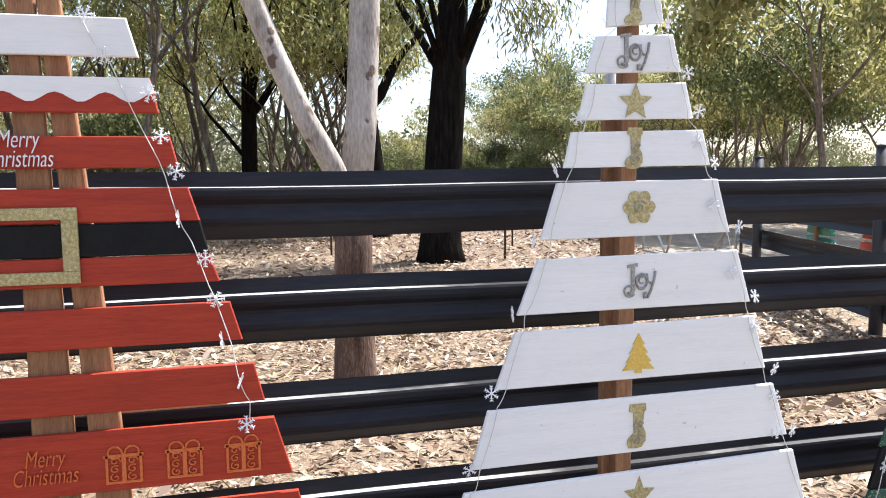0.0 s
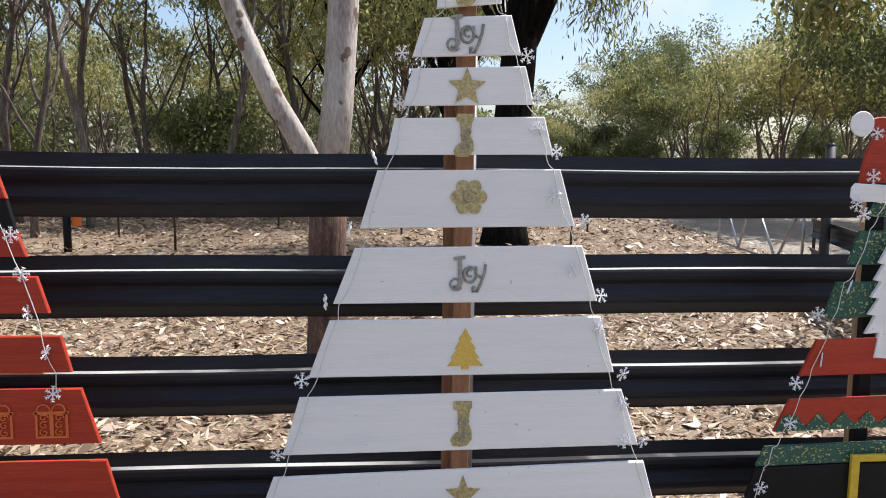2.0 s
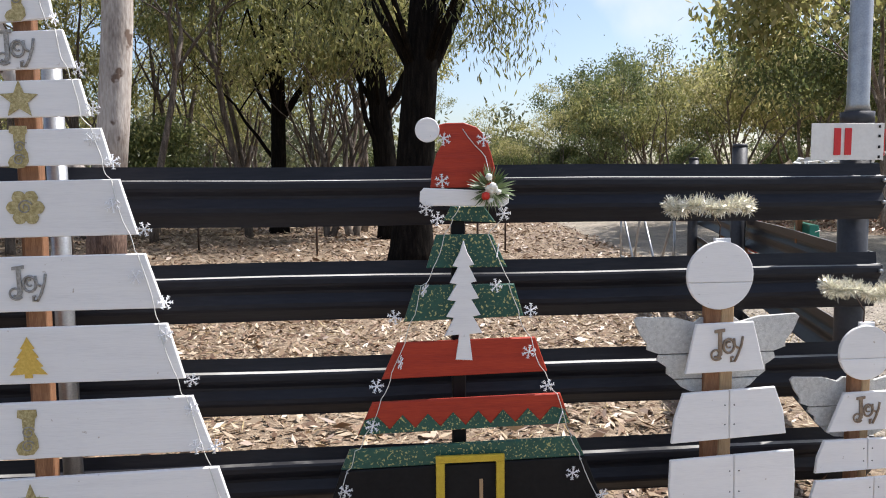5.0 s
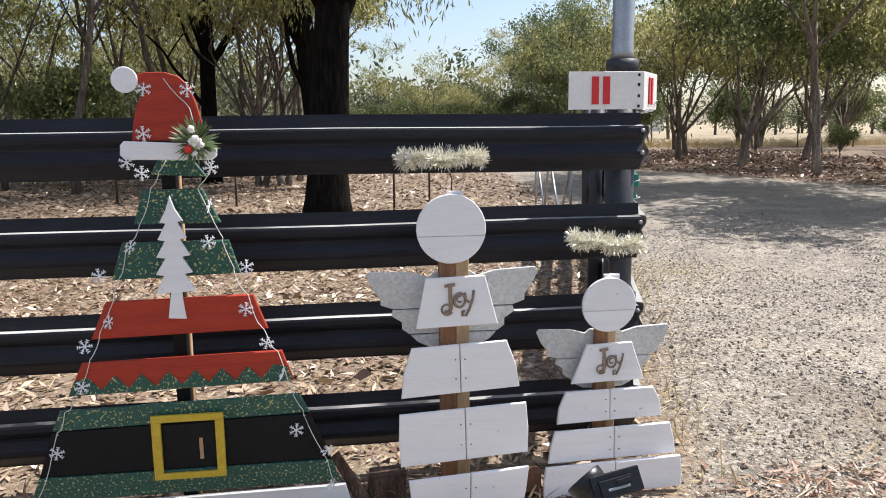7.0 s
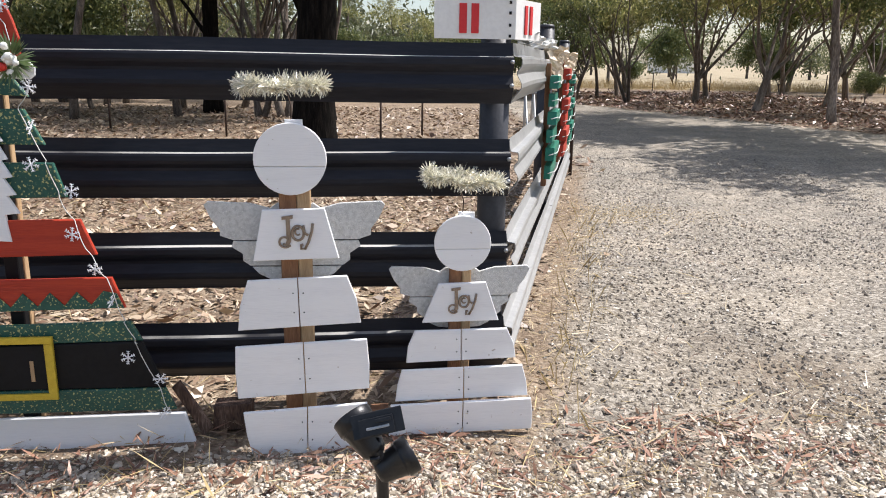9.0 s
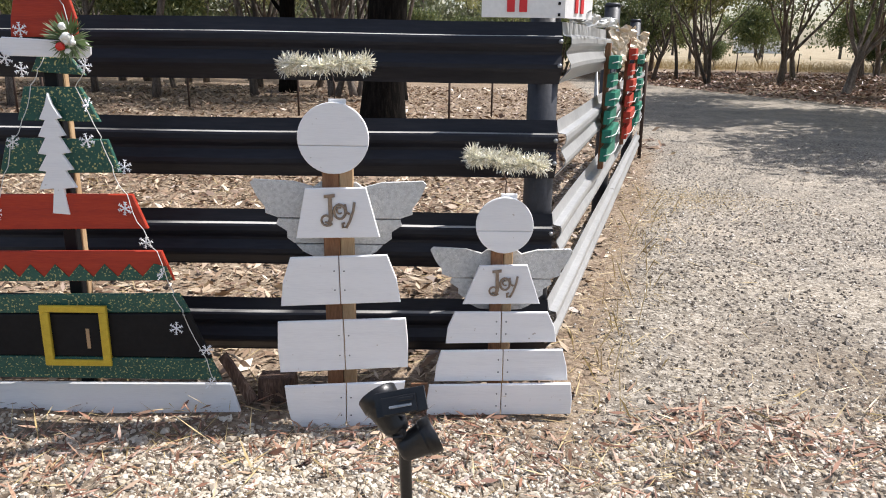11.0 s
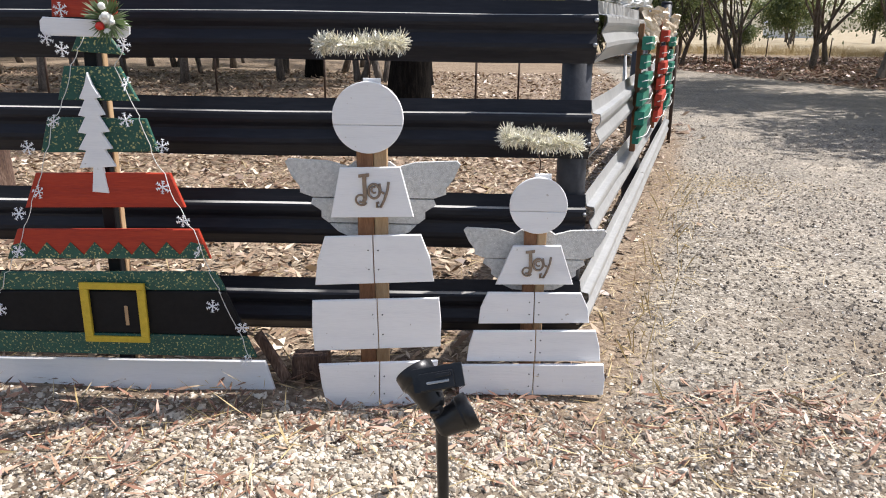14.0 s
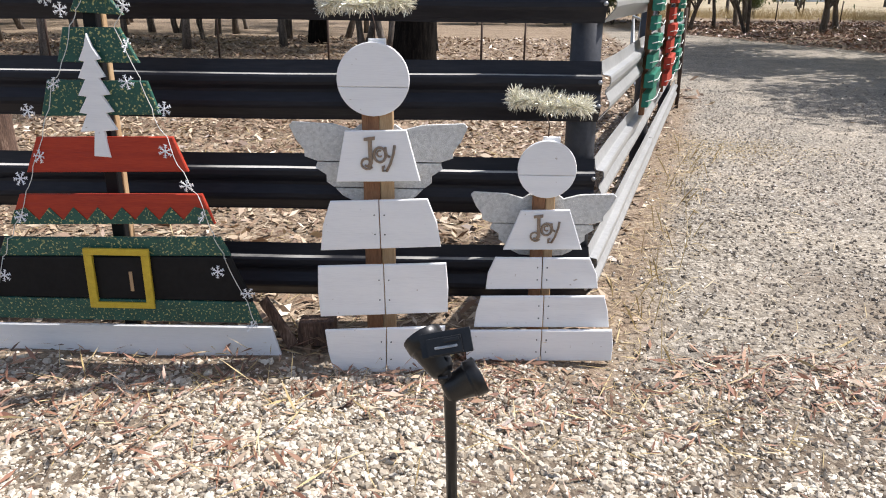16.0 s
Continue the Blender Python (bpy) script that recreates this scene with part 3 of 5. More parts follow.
def spiral(name, cx, y, cz, r, turns, start, mat, parent, thick=0.006, clockwise=1):
    pts = []
    for i in range(int(turns * 14) + 1):
        f = i / (turns * 14)
        a = start + clockwise * f * turns * 2 * math.pi
        pts.append((cx + r * (1 - 0.85 * f) * math.cos(a), y, cz + r * (1 - 0.85 * f) * math.sin(a)))
    return place(tube(name, pts, [thick * (1 - 0.4 * i / len(pts)) for i in range(len(pts))], mat, None, "", 6), parent)


def joy(cx, cz, y, s, mat, parent):
    """Cut-out letters of the word Joy with curled ends; s is the height in metres."""
    place(part("letters", slab([(cx - 0.30 * s, cz + 0.45 * s), (cx - 0.02 * s, cz + 0.49 * s), (cx - 0.02 * s, cz + 0.40 * s), (cx - 0.10 * s, cz + 0.39 * s),
                                                   (cx - 0.08 * s, cz - 0.20 * s), (cx - 0.16 * s, cz - 0.34 * s), (cx - 0.24 * s, cz - 0.30 * s), (cx - 0.19 * s, cz - 0.18 * s),
                                                   (cx - 0.20 * s, cz + 0.38 * s), (cx - 0.30 * s, cz + 0.37 * s)], y - 0.007, y - 0.001, 0), mat, None, "glittered cut-out word Joy"), parent)
    j = mesh_object("curl", *joined([
        tube_data([(cx - 0.24 * s + 0.17 * s * (1 - 0.6 * i / 16) * math.cos(-0.6 - i * 0.5), y - 0.004, cz - 0.20 * s + 0.17 * s * (1 - 0.6 * i / 16) * math.sin(-0.6 - i * 0.5)) for i in range(17)], [0.030 * s] * 17, 6),
        tube_data([(cx + 0.10 * s + 0.15 * s * math.cos(i * 0.42), y - 0.004, cz + 0.02 * s + 0.19 * s * math.sin(i * 0.42)) for i in range(16)], [0.036 * s] * 16, 6),
        tube_data([(cx + 0.10 * s + 0.07 * s * math.cos(1 + i * 0.5), y - 0.004, cz + 0.05 * s + 0.08 * s * math.sin(1 + i * 0.5)) for i in range(10)], [0.024 * s] * 10, 6),
        tube_data([(cx + 0.24 * s, y - 0.004, cz + 0.22 * s), (cx + 0.27 * s, y - 0.004, cz + 0.02 * s), (cx + 0.36 * s, y - 0.004, cz - 0.04 * s)], [0.034 * s] * 3, 6),
        tube_data([(cx + 0.48 * s, y - 0.004, cz + 0.27 * s), (cx + 0.45 * s, y - 0.004, cz + 0.05 * s), (cx + 0.36 * s, y - 0.004, cz - 0.22 * s), (cx + 0.27 * s, y - 0.004, cz - 0.40 * s),
                   (cx + 0.17 * s, y - 0.004, cz - 0.40 * s), (cx + 0.17 * s, y - 0.004, cz - 0.29 * s), (cx + 0.23 * s, y - 0.004, cz - 0.28 * s)], [0.036 * s] * 7, 6),
    ]), mat, None, "", True)
    place(j, parent)


STOCKING = [(-0.32, 0.5), (0.34, 0.5), (0.36, 0.36), (0.28, 0.30), (0.22, 0.0), (0.34, -0.14), (0.36, -0.34), (0.18, -0.48), (-0.10, -0.5),
            (-0.36, -0.48), (-0.44, -0.36), (-0.34, -0.24), (-0.14, -0.16), (-0.18, 0.30), (-0.34, 0.34)]
FIR = [(0.0, 0.5), (0.08, 0.36), (0.18, 0.22), (0.12, 0.20), (0.28, 0.0), (0.20, -0.02), (0.38, -0.22), (0.30, -0.24), (0.48, -0.42), (0.10, -0.40), (0.10, -0.5),
       (-0.10, -0.5), (-0.10, -0.40), (-0.48, -0.42), (-0.30, -0.24), (-0.38, -0.22), (-0.20, -0.02), (-0.28, 0.0), (-0.12, 0.20), (-0.18, 0.22), (-0.08, 0.36)]
STAR = [((0.5 if i % 2 == 0 else 0.22) * math.sin(i * math.pi / 5), (0.5 if i % 2 == 0 else 0.22) * math.cos(i * math.pi / 5)) for i in range(10)]
FLOWER = [((0.34 + 0.14 * (1 - abs(((i % 8) - 4) / 4.0)) ** 0.5) * math.sin(i * math.pi / 24), (0.34 + 0.14 * (1 - abs(((i % 8) - 4) / 4.0)) ** 0.5) * math.cos(i * math.pi / 24)) for i in range(48)]


def cutout(name, shape, cx, cz, y, w, h, mat, parent, label, curls=()):
    ob = place(part(name, slab([(cx + a * w, cz + b * h) for a, b in reversed(shape)], y - 0.005, y - 0.001, 0), mat, None, label), parent)
    for a, b, r in curls:
        t = spiral("scroll", cx + a * w, y - 0.006, cz + b * h, r * h, 1.6, 0.4, SILVER if mat != SILVER else BRONZE, parent, 0.003)
    return ob


def flake_mesh(size):
    pieces = []
    for k in range(6):
        a = k * math.pi / 3
        ca, sa = math.cos(a), math.sin(a)
        pieces.append(tube_data([(0, 0, 0), (ca * size, 0, sa * size)], [size * 0.10, size * 0.07], 4))
        for f in (0.5, 0.8):
            for sgn in (-0.9, 0.9):
                b = a + sgn
                p0 = (ca * size * f, 0, sa * size * f)
                pieces.append(tube_data([p0, (p0[0] + math.cos(b) * size * 0.3, 0, p0[2] + math.sin(b) * size * 0.3)], [size * 0.06, size * 0.05], 4))
    vs, fs = joined(pieces)
    me = bpy.data.meshes.new("snowflake")
    me.from_pydata([tuple(v) for v in vs], [], fs)
    me.materials.append(FLAKE)
    return me


FLAKE_MESH = flake_mesh(0.031)


def light_string(points, flakes, label):
    """A thin wire with snowflake lights; flakes: (x, y, z, turn)."""
    e = thing("snowflake_light_string", points[0][0], points[0][1], points[0][2], label, "light string", "snowflake light strings")
    fine = []
    for a, b in zip(points[:-1], points[1:]):
        for i in range(4):
            f = i / 4
            fine.append((a[0] + (b[0] - a[0]) * f + 0.006 * math.sin(3 * f + a[2] * 9), a[1] + (b[1] - a[1]) * f - 0.004, a[2] + (b[2] - a[2]) * f - 0.01 * math.sin(math.pi * f)))
    fine.append(points[-1])
    place(tube("wire", fine, 0.0019, WIRE, None, "", 5), e)
    r = random.Random(int(points[0][0] * 100))
    for x, y, z, turn in flakes:
        o = new("snowflake", FLAKE_MESH)
        o.parent = e
        o.matrix_parent_inverse = Matrix.Translation(e.location).inverted()
        o.matrix_basis = Matrix.Translation((x, y, z)) @ Matrix.Rotation(radians(turn), 4, "Z") @ Matrix.Rotation(r.uniform(-0.4, 0.4), 4, "X") @ Matrix.Rotation(r.uniform(0, 1), 4, "Y")
    return e


# ---------------- white board tree ----------------
def white_y(z):
    return 2.835 + 0.055 * z


white_tree = thing("board_christmas_tree", 2.44, 2.9, 0, "white painted board christmas tree with glitter cut-outs on a hardwood post", "christmas tree", "board christmas trees")
WHITE_ROWS = [
    [(2.321, 2.466), (2.546, 2.485), (2.569, 2.346), (2.313, 2.321)],
    [(2.264, 2.283), (2.606, 2.301), (2.648, 2.155), (2.217, 2.138)],
    [(2.218, 2.095), (2.665, 2.111), (2.702, 1.968), (2.181, 1.955)],
    [(2.148, 1.909), (2.743, 1.921), (2.784, 1.777), (2.119, 1.770)],
    [(2.086, 1.712), (2.815, 1.721), (2.890, 1.500), (2.026, 1.491)],
    [(2.010, 1.417), (2.922, 1.426), (3.002, 1.199), (1.933, 1.195)],
    [(1.922, 1.129), (3.016, 1.138), (3.090, 0.904), (1.848, 0.900)],
    [(1.815, 0.822), (3.124, 0.834), (3.213, 0.598), (1.757, 0.587)],
    [(1.724, 0.500), (3.236, 0.532), (3.322, 0.276), (1.654, 0.281)],
]
WHITE_ROWS = [[(x + min(0.025, 0.045 * (z - 1.28)), z + max(0.0, 0.035 * (z - 1.4))) for x, z in row] for row in WHITE_ROWS]
plank_row(white_tree, WHITE_ROWS, white_y, 0.022, [WHITE] * 9)
place(part("post", slab([(2.41, -0.05), (2.485, -0.05), (2.50, 2.46), (2.425, 2.46)], 3.00, 3.06), TIMBER, None, "red-brown hardwood post"), white_tree)
place(part("post", slab([(2.38, 0.0), (2.425, 0.0), (2.44, 2.1), (2.38, 2.1)], 3.064, 3.11), TIMBER, None, "dark weathered hardwood post"), white_tree)
place(tube("steel_post", [(2.488, 3.20, -0.1), (2.488, 3.20, 2.25)], 0.042, GALV, None, "round galvanised steel post", 18), white_tree)
cutout("stocking", STOCKING, 2.455, 2.435, white_y(2.43) , 0.10, 0.145, GOLD, white_tree, "gold glitter stocking", ((0.05, 0.1, 0.16),))
joy(2.441, 2.250, white_y(2.25), 0.165, SILVER, white_tree)
cutout("star", STAR, 2.457, 2.050, white_y(2.03), 0.155, 0.155, GOLD, white_tree, "gold glitter star")
cutout("stocking", STOCKING, 2.449, 1.862, white_y(1.84), 0.10, 0.17, GOLD, white_tree, "gold glitter stocking", ((0.03, 0.0, 0.14), (0.0, -0.3, 0.14)))
cutout("snowflake", FLOWER, 2.467, 1.620, white_y(1.60), 0.155, 0.155, GOLD, white_tree, "gold glitter snowflake", ((0.0, 0.0, 0.2),))
joy(2.457, 1.308, white_y(1.31), 0.165, SILVER, white_tree)
cutout("fir_cutout", FIR, 2.456, 1.012, white_y(1.02), 0.155, 0.17, GOLD_BRIGHT, white_tree, "bright gold fir tree")
cutout("stocking", STOCKING, 2.446, 0.705, white_y(0.71), 0.11, 0.19, GOLD, white_tree, "gold glitter stocking", ((0.03, 0.0, 0.14), (0.0, -0.3, 0.14)))
cutout("star", STAR, 2.45, 0.41, white_y(0.41), 0.15, 0.17, GOLD, white_tree, "gold glitter star")


def edge_flakes(rows, side, y_of, every, offset, seed):
    r = random.Random(seed)
    out = []
    for i, row in enumerate(rows):
        if i % every:
            continue
        c = row[3] if side < 0 else row[2]
        out.append((c[0] + offset * side + r.uniform(-0.02, 0.02), y_of(c[1]) - 0.012, c[1] + r.uniform(-0.01, 0.03), r.choice((0, 0, 25, 80, -30))))
    return out


def edge_wire(rows, side, y_of, inset):
    pts = []
    for row in rows:
        a, b = (row[0], row[3]) if side < 0 else (row[1], row[2])
        pts.append((a[0] - inset * side, y_of(a[1]) - 0.006, a[1]))
        pts.append((b[0] - inset * side, y_of(b[1]) - 0.006, b[1]))
    return pts


light_string(edge_wire(WHITE_ROWS, -1, white_y, 0.03), edge_flakes(WHITE_ROWS[1:], -1, white_y, 1, 0.03, 3), "white wire with snowflake lights down a white tree's edge")
light_string(edge_wire(WHITE_ROWS, 1, white_y, 0.03), edge_flakes(WHITE_ROWS, 1, white_y, 1, 0.02, 4) +
             [(x, white_y(z) - 0.012, z, 0) for x, z in ((2.892, 1.332), (2.808, 1.624), (3.005, 1.094), (3.102, 0.78), (3.114, 0.622), (2.736, 1.891))],
             "white wire with snowflake lights down a white tree's edge")

# ---------------- red board tree ----------------
RED_Y, RED_C = 2.87, 0.155


def red_y(z):
    return RED_Y


RED_RIGHT = [(2.277, 0.573, 2.150, 0.608), (2.083, 0.641, 1.966, 0.665), (1.889, 0.697, 1.783, 0.723), (1.717, 0.750, 1.601, 0.786), (1.597, 0.786, 1.487, 0.813),
             (1.484, 0.812, 1.387, 0.846), (1.313, 0.877, 1.175, 0.917), (1.088, 0.953, 0.948, 0.988), (0.884, 1.019, 0.668, 1.082), (0.600, 1.10, 0.440, 1.14)]
RED_RIGHT = [(zt + 0.022 * (zt - 1.2), xt - 0.055, zb + 0.022 * (zb - 1.2), xb - 0.055) for zt, xt, zb, xb in RED_RIGHT]
RED_ROWS = [[(2 * RED_C - xt, zt), (xt, zt), (xb, zb), (2 * RED_C - xb, zb)] for zt, xt, zb, xb in RED_RIGHT]
red_tree = thing("board_christmas_tree", RED_C, 2.92, 0, "red and white painted board christmas tree with a gold belt buckle", "christmas tree", "board christmas trees")
plank_row(red_tree, RED_ROWS, red_y, 0.022, [WHITE, RED, RED, RED, BLACK, RED, RED, RED, RED, RED])
zt, xt, zb, xb = RED_RIGHT[1]
wave = [(xt - 0.002, zt - 0.001)] + [(xt + 0.015 - i * (xt + 0.02 - RED_C) * 2 / 40, zb + 0.052 + 0.017 * math.cos(i * 2 * math.pi / 7)) for i in range(41)] + [(2 * RED_C - xt + 0.002, zt - 0.001)]
place(part("fur_trim", slab(list(reversed(wave)), RED_Y - 0.004, RED_Y - 0.0005, 0), WHITE, None, "white scalloped trim"), red_tree)
for x0, x1, x2, x3 in ((0.145, 0.23, 0.14, 0.305), (0.24, 0.31, 0.375, 0.51)):
    place(part("post", slab([(x2, -0.05), (x3, -0.05), (x1, 2.36), (x0, 2.36)], RED_Y + 0.025, RED_Y + 0.065), TIMBER, None, "red-brown hardwood post"), red_tree)
place(part("brace", slab([(0.25, 0.915), (0.80, 0.915), (0.80, 0.955), (0.25, 0.955)], RED_Y + 0.07, RED_Y + 0.11), TIMBER_PALE, None, "pale timber brace"), red_tree)
bz0, bz1, bx0, bx1, bw = 1.406, 1.665, -0.045, 0.335, 0.052
buckle = place(part("buckle", slab([(bx0, bz0), (bx1, bz0), (bx1, bz0 + bw * 0.8), (bx0, bz0 + bw * 0.8)], RED_Y - 0.016, RED_Y - 0.003, 0.002), GOLD, None, "gold glitter belt buckle"), red_tree)
for nm, rc in (("buckle_bar", (bx0, bx1, bz1 - bw * 0.8, bz1)), ("buckle_bar", (bx0, bx0 + bw, bz0 + bw * 0.8, bz1 - bw * 0.8)), ("buckle_bar", (bx1 - bw, bx1, bz0 + bw * 0.8, bz1 - bw * 0.8))):
    place(part(nm, box(rc[0], rc[1], RED_Y - 0.016, RED_Y - 0.003, rc[2], rc[3], 0.002), GOLD, None), red_tree)
text_mesh("lettering", "Merry\nChristmas", 0.085, FLAKE, 0.165, RED_Y - 0.008, 1.86, red_tree, "white cut-out words Merry Christmas", 0.005, 0.25)
text_mesh("lettering", "Merry\nChristmas", 0.085, ORANGE, 0.185, RED_Y - 0.008, 0.765, red_tree, "orange cut-out words Merry Christmas", 0.005, 0.25)


def gift(cx, cz, s, mat):
    pcs = []
    bars = [(-0.42, -0.36, -0.5, 0.22), (0.36, 0.42, -0.5, 0.22), (-0.36, 0.36, -0.5, -0.44), (-0.46, 0.46, 0.16, 0.24), (-0.05, 0.05, -0.44, 0.16)]
    vs, fs = [], []
    for a, b, c, d in bars:
        o = len(vs)
        for yy in (RED_Y - 0.006, RED_Y - 0.001):
            vs += [(cx + a * s, yy, cz + c * s), (cx + b * s, yy, cz + c * s), (cx + b * s, yy, cz + d * s), (cx + a * s, yy, cz + d * s)]
        fs += [(o, o + 1, o + 2, o + 3), (o + 4, o + 7, o + 6, o + 5), (o, o + 4, o + 5, o + 1), (o + 1, o + 5, o + 6, o + 2), (o + 2, o + 6, o + 7, o + 3), (o + 3, o + 7, o + 4, o)]
    pcs.append((vs, fs))
    for sg in (-1, 1):
        pcs.append(tube_data([(cx + sg * s * (0.02 + 0.17 * (1 - math.cos(i * 0.63))), RED_Y - 0.004, cz + s * (0.24 + 0.17 * math.sin(i * 0.63) + 0.008 * i)) for i in range(10)], [0.026 * s] * 10, 5))
        for k in range(3):
            zc = cz + s * (0.06 - 0.2 * k)
            pcs.append(tube_data([(cx + sg * s * 0.20 + s * 0.13 * (1 - i / 12) * math.cos(i * 0.7 + k), RED_Y - 0.004, zc + s * 0.11 * (1 - i / 12) * math.sin(i * 0.7 + k)) for i in range(11)], [0.02 * s] * 11, 5))
    place(mesh_object("gift", *joined(pcs), mat, None, "orange glitter cut-out present"), red_tree)


for gx_ in (0.44, 0.645, 0.85):
    gift(gx_, 0.756, 0.145, ORANGE)
light_string([(0.365, RED_Y - 0.008, 2.324), (0.445, RED_Y - 0.008, 2.181), (0.525, RED_Y - 0.008, 2.007), (0.625, RED_Y - 0.008, 1.762), (0.695, RED_Y - 0.008, 1.537), (0.775, RED_Y - 0.008, 1.333),
              (0.835, RED_Y - 0.008, 1.098), (0.875, RED_Y - 0.008, 0.945), (0.885, RED_Y - 0.008, 0.853)],
             [(0.395, RED_Y - 0.015, 2.304, 0), (0.445, RED_Y - 0.015, 2.171, 0), (0.585, RED_Y - 0.015, 2.048, 20), (0.615, RED_Y - 0.015, 1.905, 0), (0.660, RED_Y - 0.015, 1.783, 0), (0.660, RED_Y - 0.015, 1.619, 80),
              (0.745, RED_Y - 0.015, 1.476, 0), (0.775, RED_Y - 0.015, 1.328, 0), (0.790, RED_Y - 0.015, 1.180, 80), (0.850, RED_Y - 0.015, 1.026, 75), (0.865, RED_Y - 0.015, 0.863, 0)],
             "white wire with snowflake lights down a red tree's edge")

# ---------------- green and red elf-hat tree ----------------
def elf_y(z):
    return 2.860 + 0.060 * z


ELF_ROWS = [
    [(4.182, 1.594), (4.322, 1.592), (4.375, 1.520), (4.149, 1.532)],
    [(4.115, 1.471), (4.354, 1.471), (4.422, 1.327), (4.071, 1.328)],
    [(4.021, 1.255), (4.451, 1.254), (4.493, 1.112), (3.971, 1.100)],
    [(3.942, 1.011), (4.541, 1.020), (4.596, 0.868), (3.873, 0.854)],
    [(3.831, 0.757), (4.651, 0.771), (4.697, 0.635), (3.767, 0.617)],
    [(3.730, 0.556), (4.717, 0.576), (4.758, 0.489), (3.693, 0.470)],
    [(3.693, 0.468), (4.759, 0.487), (4.844, 0.274), (3.630, 0.275)],
    [(3.630, 0.273), (4.845, 0.272), (4.885, 0.170), (3.590, 0.170)],
    [(3.505, 0.105), (4.903, 0.118), (4.950, -0.055), (3.455, -0.075)],
]
elf_tree = thing("board_christmas_tree", 4.23, 2.95, 0, "green and red board tree with red hat and yellow buckle", "christmas tree", "board christmas trees")
plank_row(elf_tree, ELF_ROWS[:8], elf_y, 0.022, [GREEN, GREEN, GREEN, RED, RED, GREEN, BLACK, GREEN])
plank_row(elf_tree, ELF_ROWS[8:], lambda z: 2.945, 0.022, [WHITE])
row = ELF_ROWS[4]
zig = [(row[3][0] + 0.003, row[3][1] + 0.003)] + [(row[2][0] - 0.003, row[2][1] + 0.003), (row[2][0] - 0.028, row[2][1] + 0.066)]
for i in range(1, 16):
    f = i / 16
    x = row[2][0] - 0.028 + (row[3][0] + 0.028 - row[2][0] + 0.028) * f
    zig.append((x, row[2][1] + (row[3][1] - row[2][1]) * f + 0.05 + (0.03 if i % 2 else -0.03)))
zig.append((row[3][0] + 0.03, row[3][1] + 0.066))
place(part("zigzag_trim", slab(zig, elf_y(0.69) - 0.004, elf_y(0.69) - 0.0005, 0), GREEN, None, "green glittered zigzag trim"), elf_tree)
place(part("post", slab([(4.185, -0.03), (4.245, -0.03), (4.245, 1.66), (4.185, 1.66)], 2.985, 3.03), BLACK, None, "black front post"), elf_tree)
place(part("post", slab([(4.19, -0.03), (4.25, -0.03), (4.25, 1.60), (4.19, 1.60)], 3.034, 3.075), TIMBER_PALE, None, "pale pine post"), elf_tree)
place(part("prop", slab([(4.84, 0.22), (4.875, 0.25), (5.01, 0.02), (4.97, -0.02)], 2.99, 3.02), BARK_ROUGH, None, "weathered timber prop"), elf_tree)
hat = [(4.092, 1.672), (4.100, 1.745), (4.118, 1.815), (4.150, 1.868), (4.128, 1.90), (4.120, 1.935), (4.160, 1.945), (4.236, 1.946), (4.290, 1.928), (4.327, 1.89), (4.352, 1.82), (4.370, 1.75), (4.368, 1.672)]
hat_ob = place(part("hat", slab(hat, elf_y(1.75) - 0.024, elf_y(1.75) - 0.006, 0.003), RED, None, "red painted board hat"), elf_tree)
place(part("pompom", slab(ring_outline(4.080, 1.915, 0.052), elf_y(1.75) - 0.032, elf_y(1.75) - 0.025, 0.003), WHITE, None, "white painted pompom"), hat_ob)
brim = [(4.062, 1.596), (4.405, 1.590), (4.425, 1.605), (4.428, 1.635), (4.41, 1.655), (4.062, 1.672), (4.046, 1.655), (4.044, 1.615)]
place(part("brim", slab(brim, elf_y(1.62) - 0.034, elf_y(1.62) - 0.0245, 0.004), WHITE, None, "white painted hat brim"), hat_ob)
fir = [(0.0, 0.5), (0.10, 0.40), (0.28, 0.30), (0.14, 0.29), (0.34, 0.16), (0.18, 0.15), (0.40, 0.02), (0.20, 0.01), (0.44, -0.12), (0.24, -0.13), (0.48, -0.27), (0.14, -0.28), (0.22, -0.5),
       (-0.22, -0.49), (-0.12, -0.28), (-0.5, -0.29), (-0.26, -0.14), (-0.46, -0.13), (-0.2, 0.0), (-0.42, 0.01), (-0.18, 0.14), (-0.36, 0.15), (-0.14, 0.28), (-0.28, 0.29), (-0.10, 0.40)]
place(part("fir_cutout", slab([(4.228 + a * 0.165, 1.188 + b * 0.52) for a, b in reversed(fir)], elf_y(1.2) - 0.024, elf_y(1.2) - 0.006, 0.002), WHITE, None, "white painted fir tree cut-out"), elf_tree)
ey = elf_y(0.36)
for nm, rc in (("buckle_bar", (4.098, 4.396, 0.492, 0.522)), ("buckle_bar", (4.098, 4.396, 0.236, 0.264)), ("buckle_bar", (4.098, 4.136, 0.264, 0.492)), ("buckle_bar", (4.360, 4.396, 0.264, 0.492))):
    place(part(nm, box(rc[0], rc[1], ey - 0.02, ey - 0.002, rc[2], rc[3], 0.002), YELLOW, None, "yellow glitter buckle bar"), elf_tree)

# added strip over the black plank: a post's sunlit edge, put into the colour
place(part("gap_slat", box(4.288, 4.304, ey - 0.004, ey - 0.0005, 0.315, 0.41, 0.001), TIMBER_PALE, None, "pale strip laid on the black board as a post's lit edge"), elf_tree)

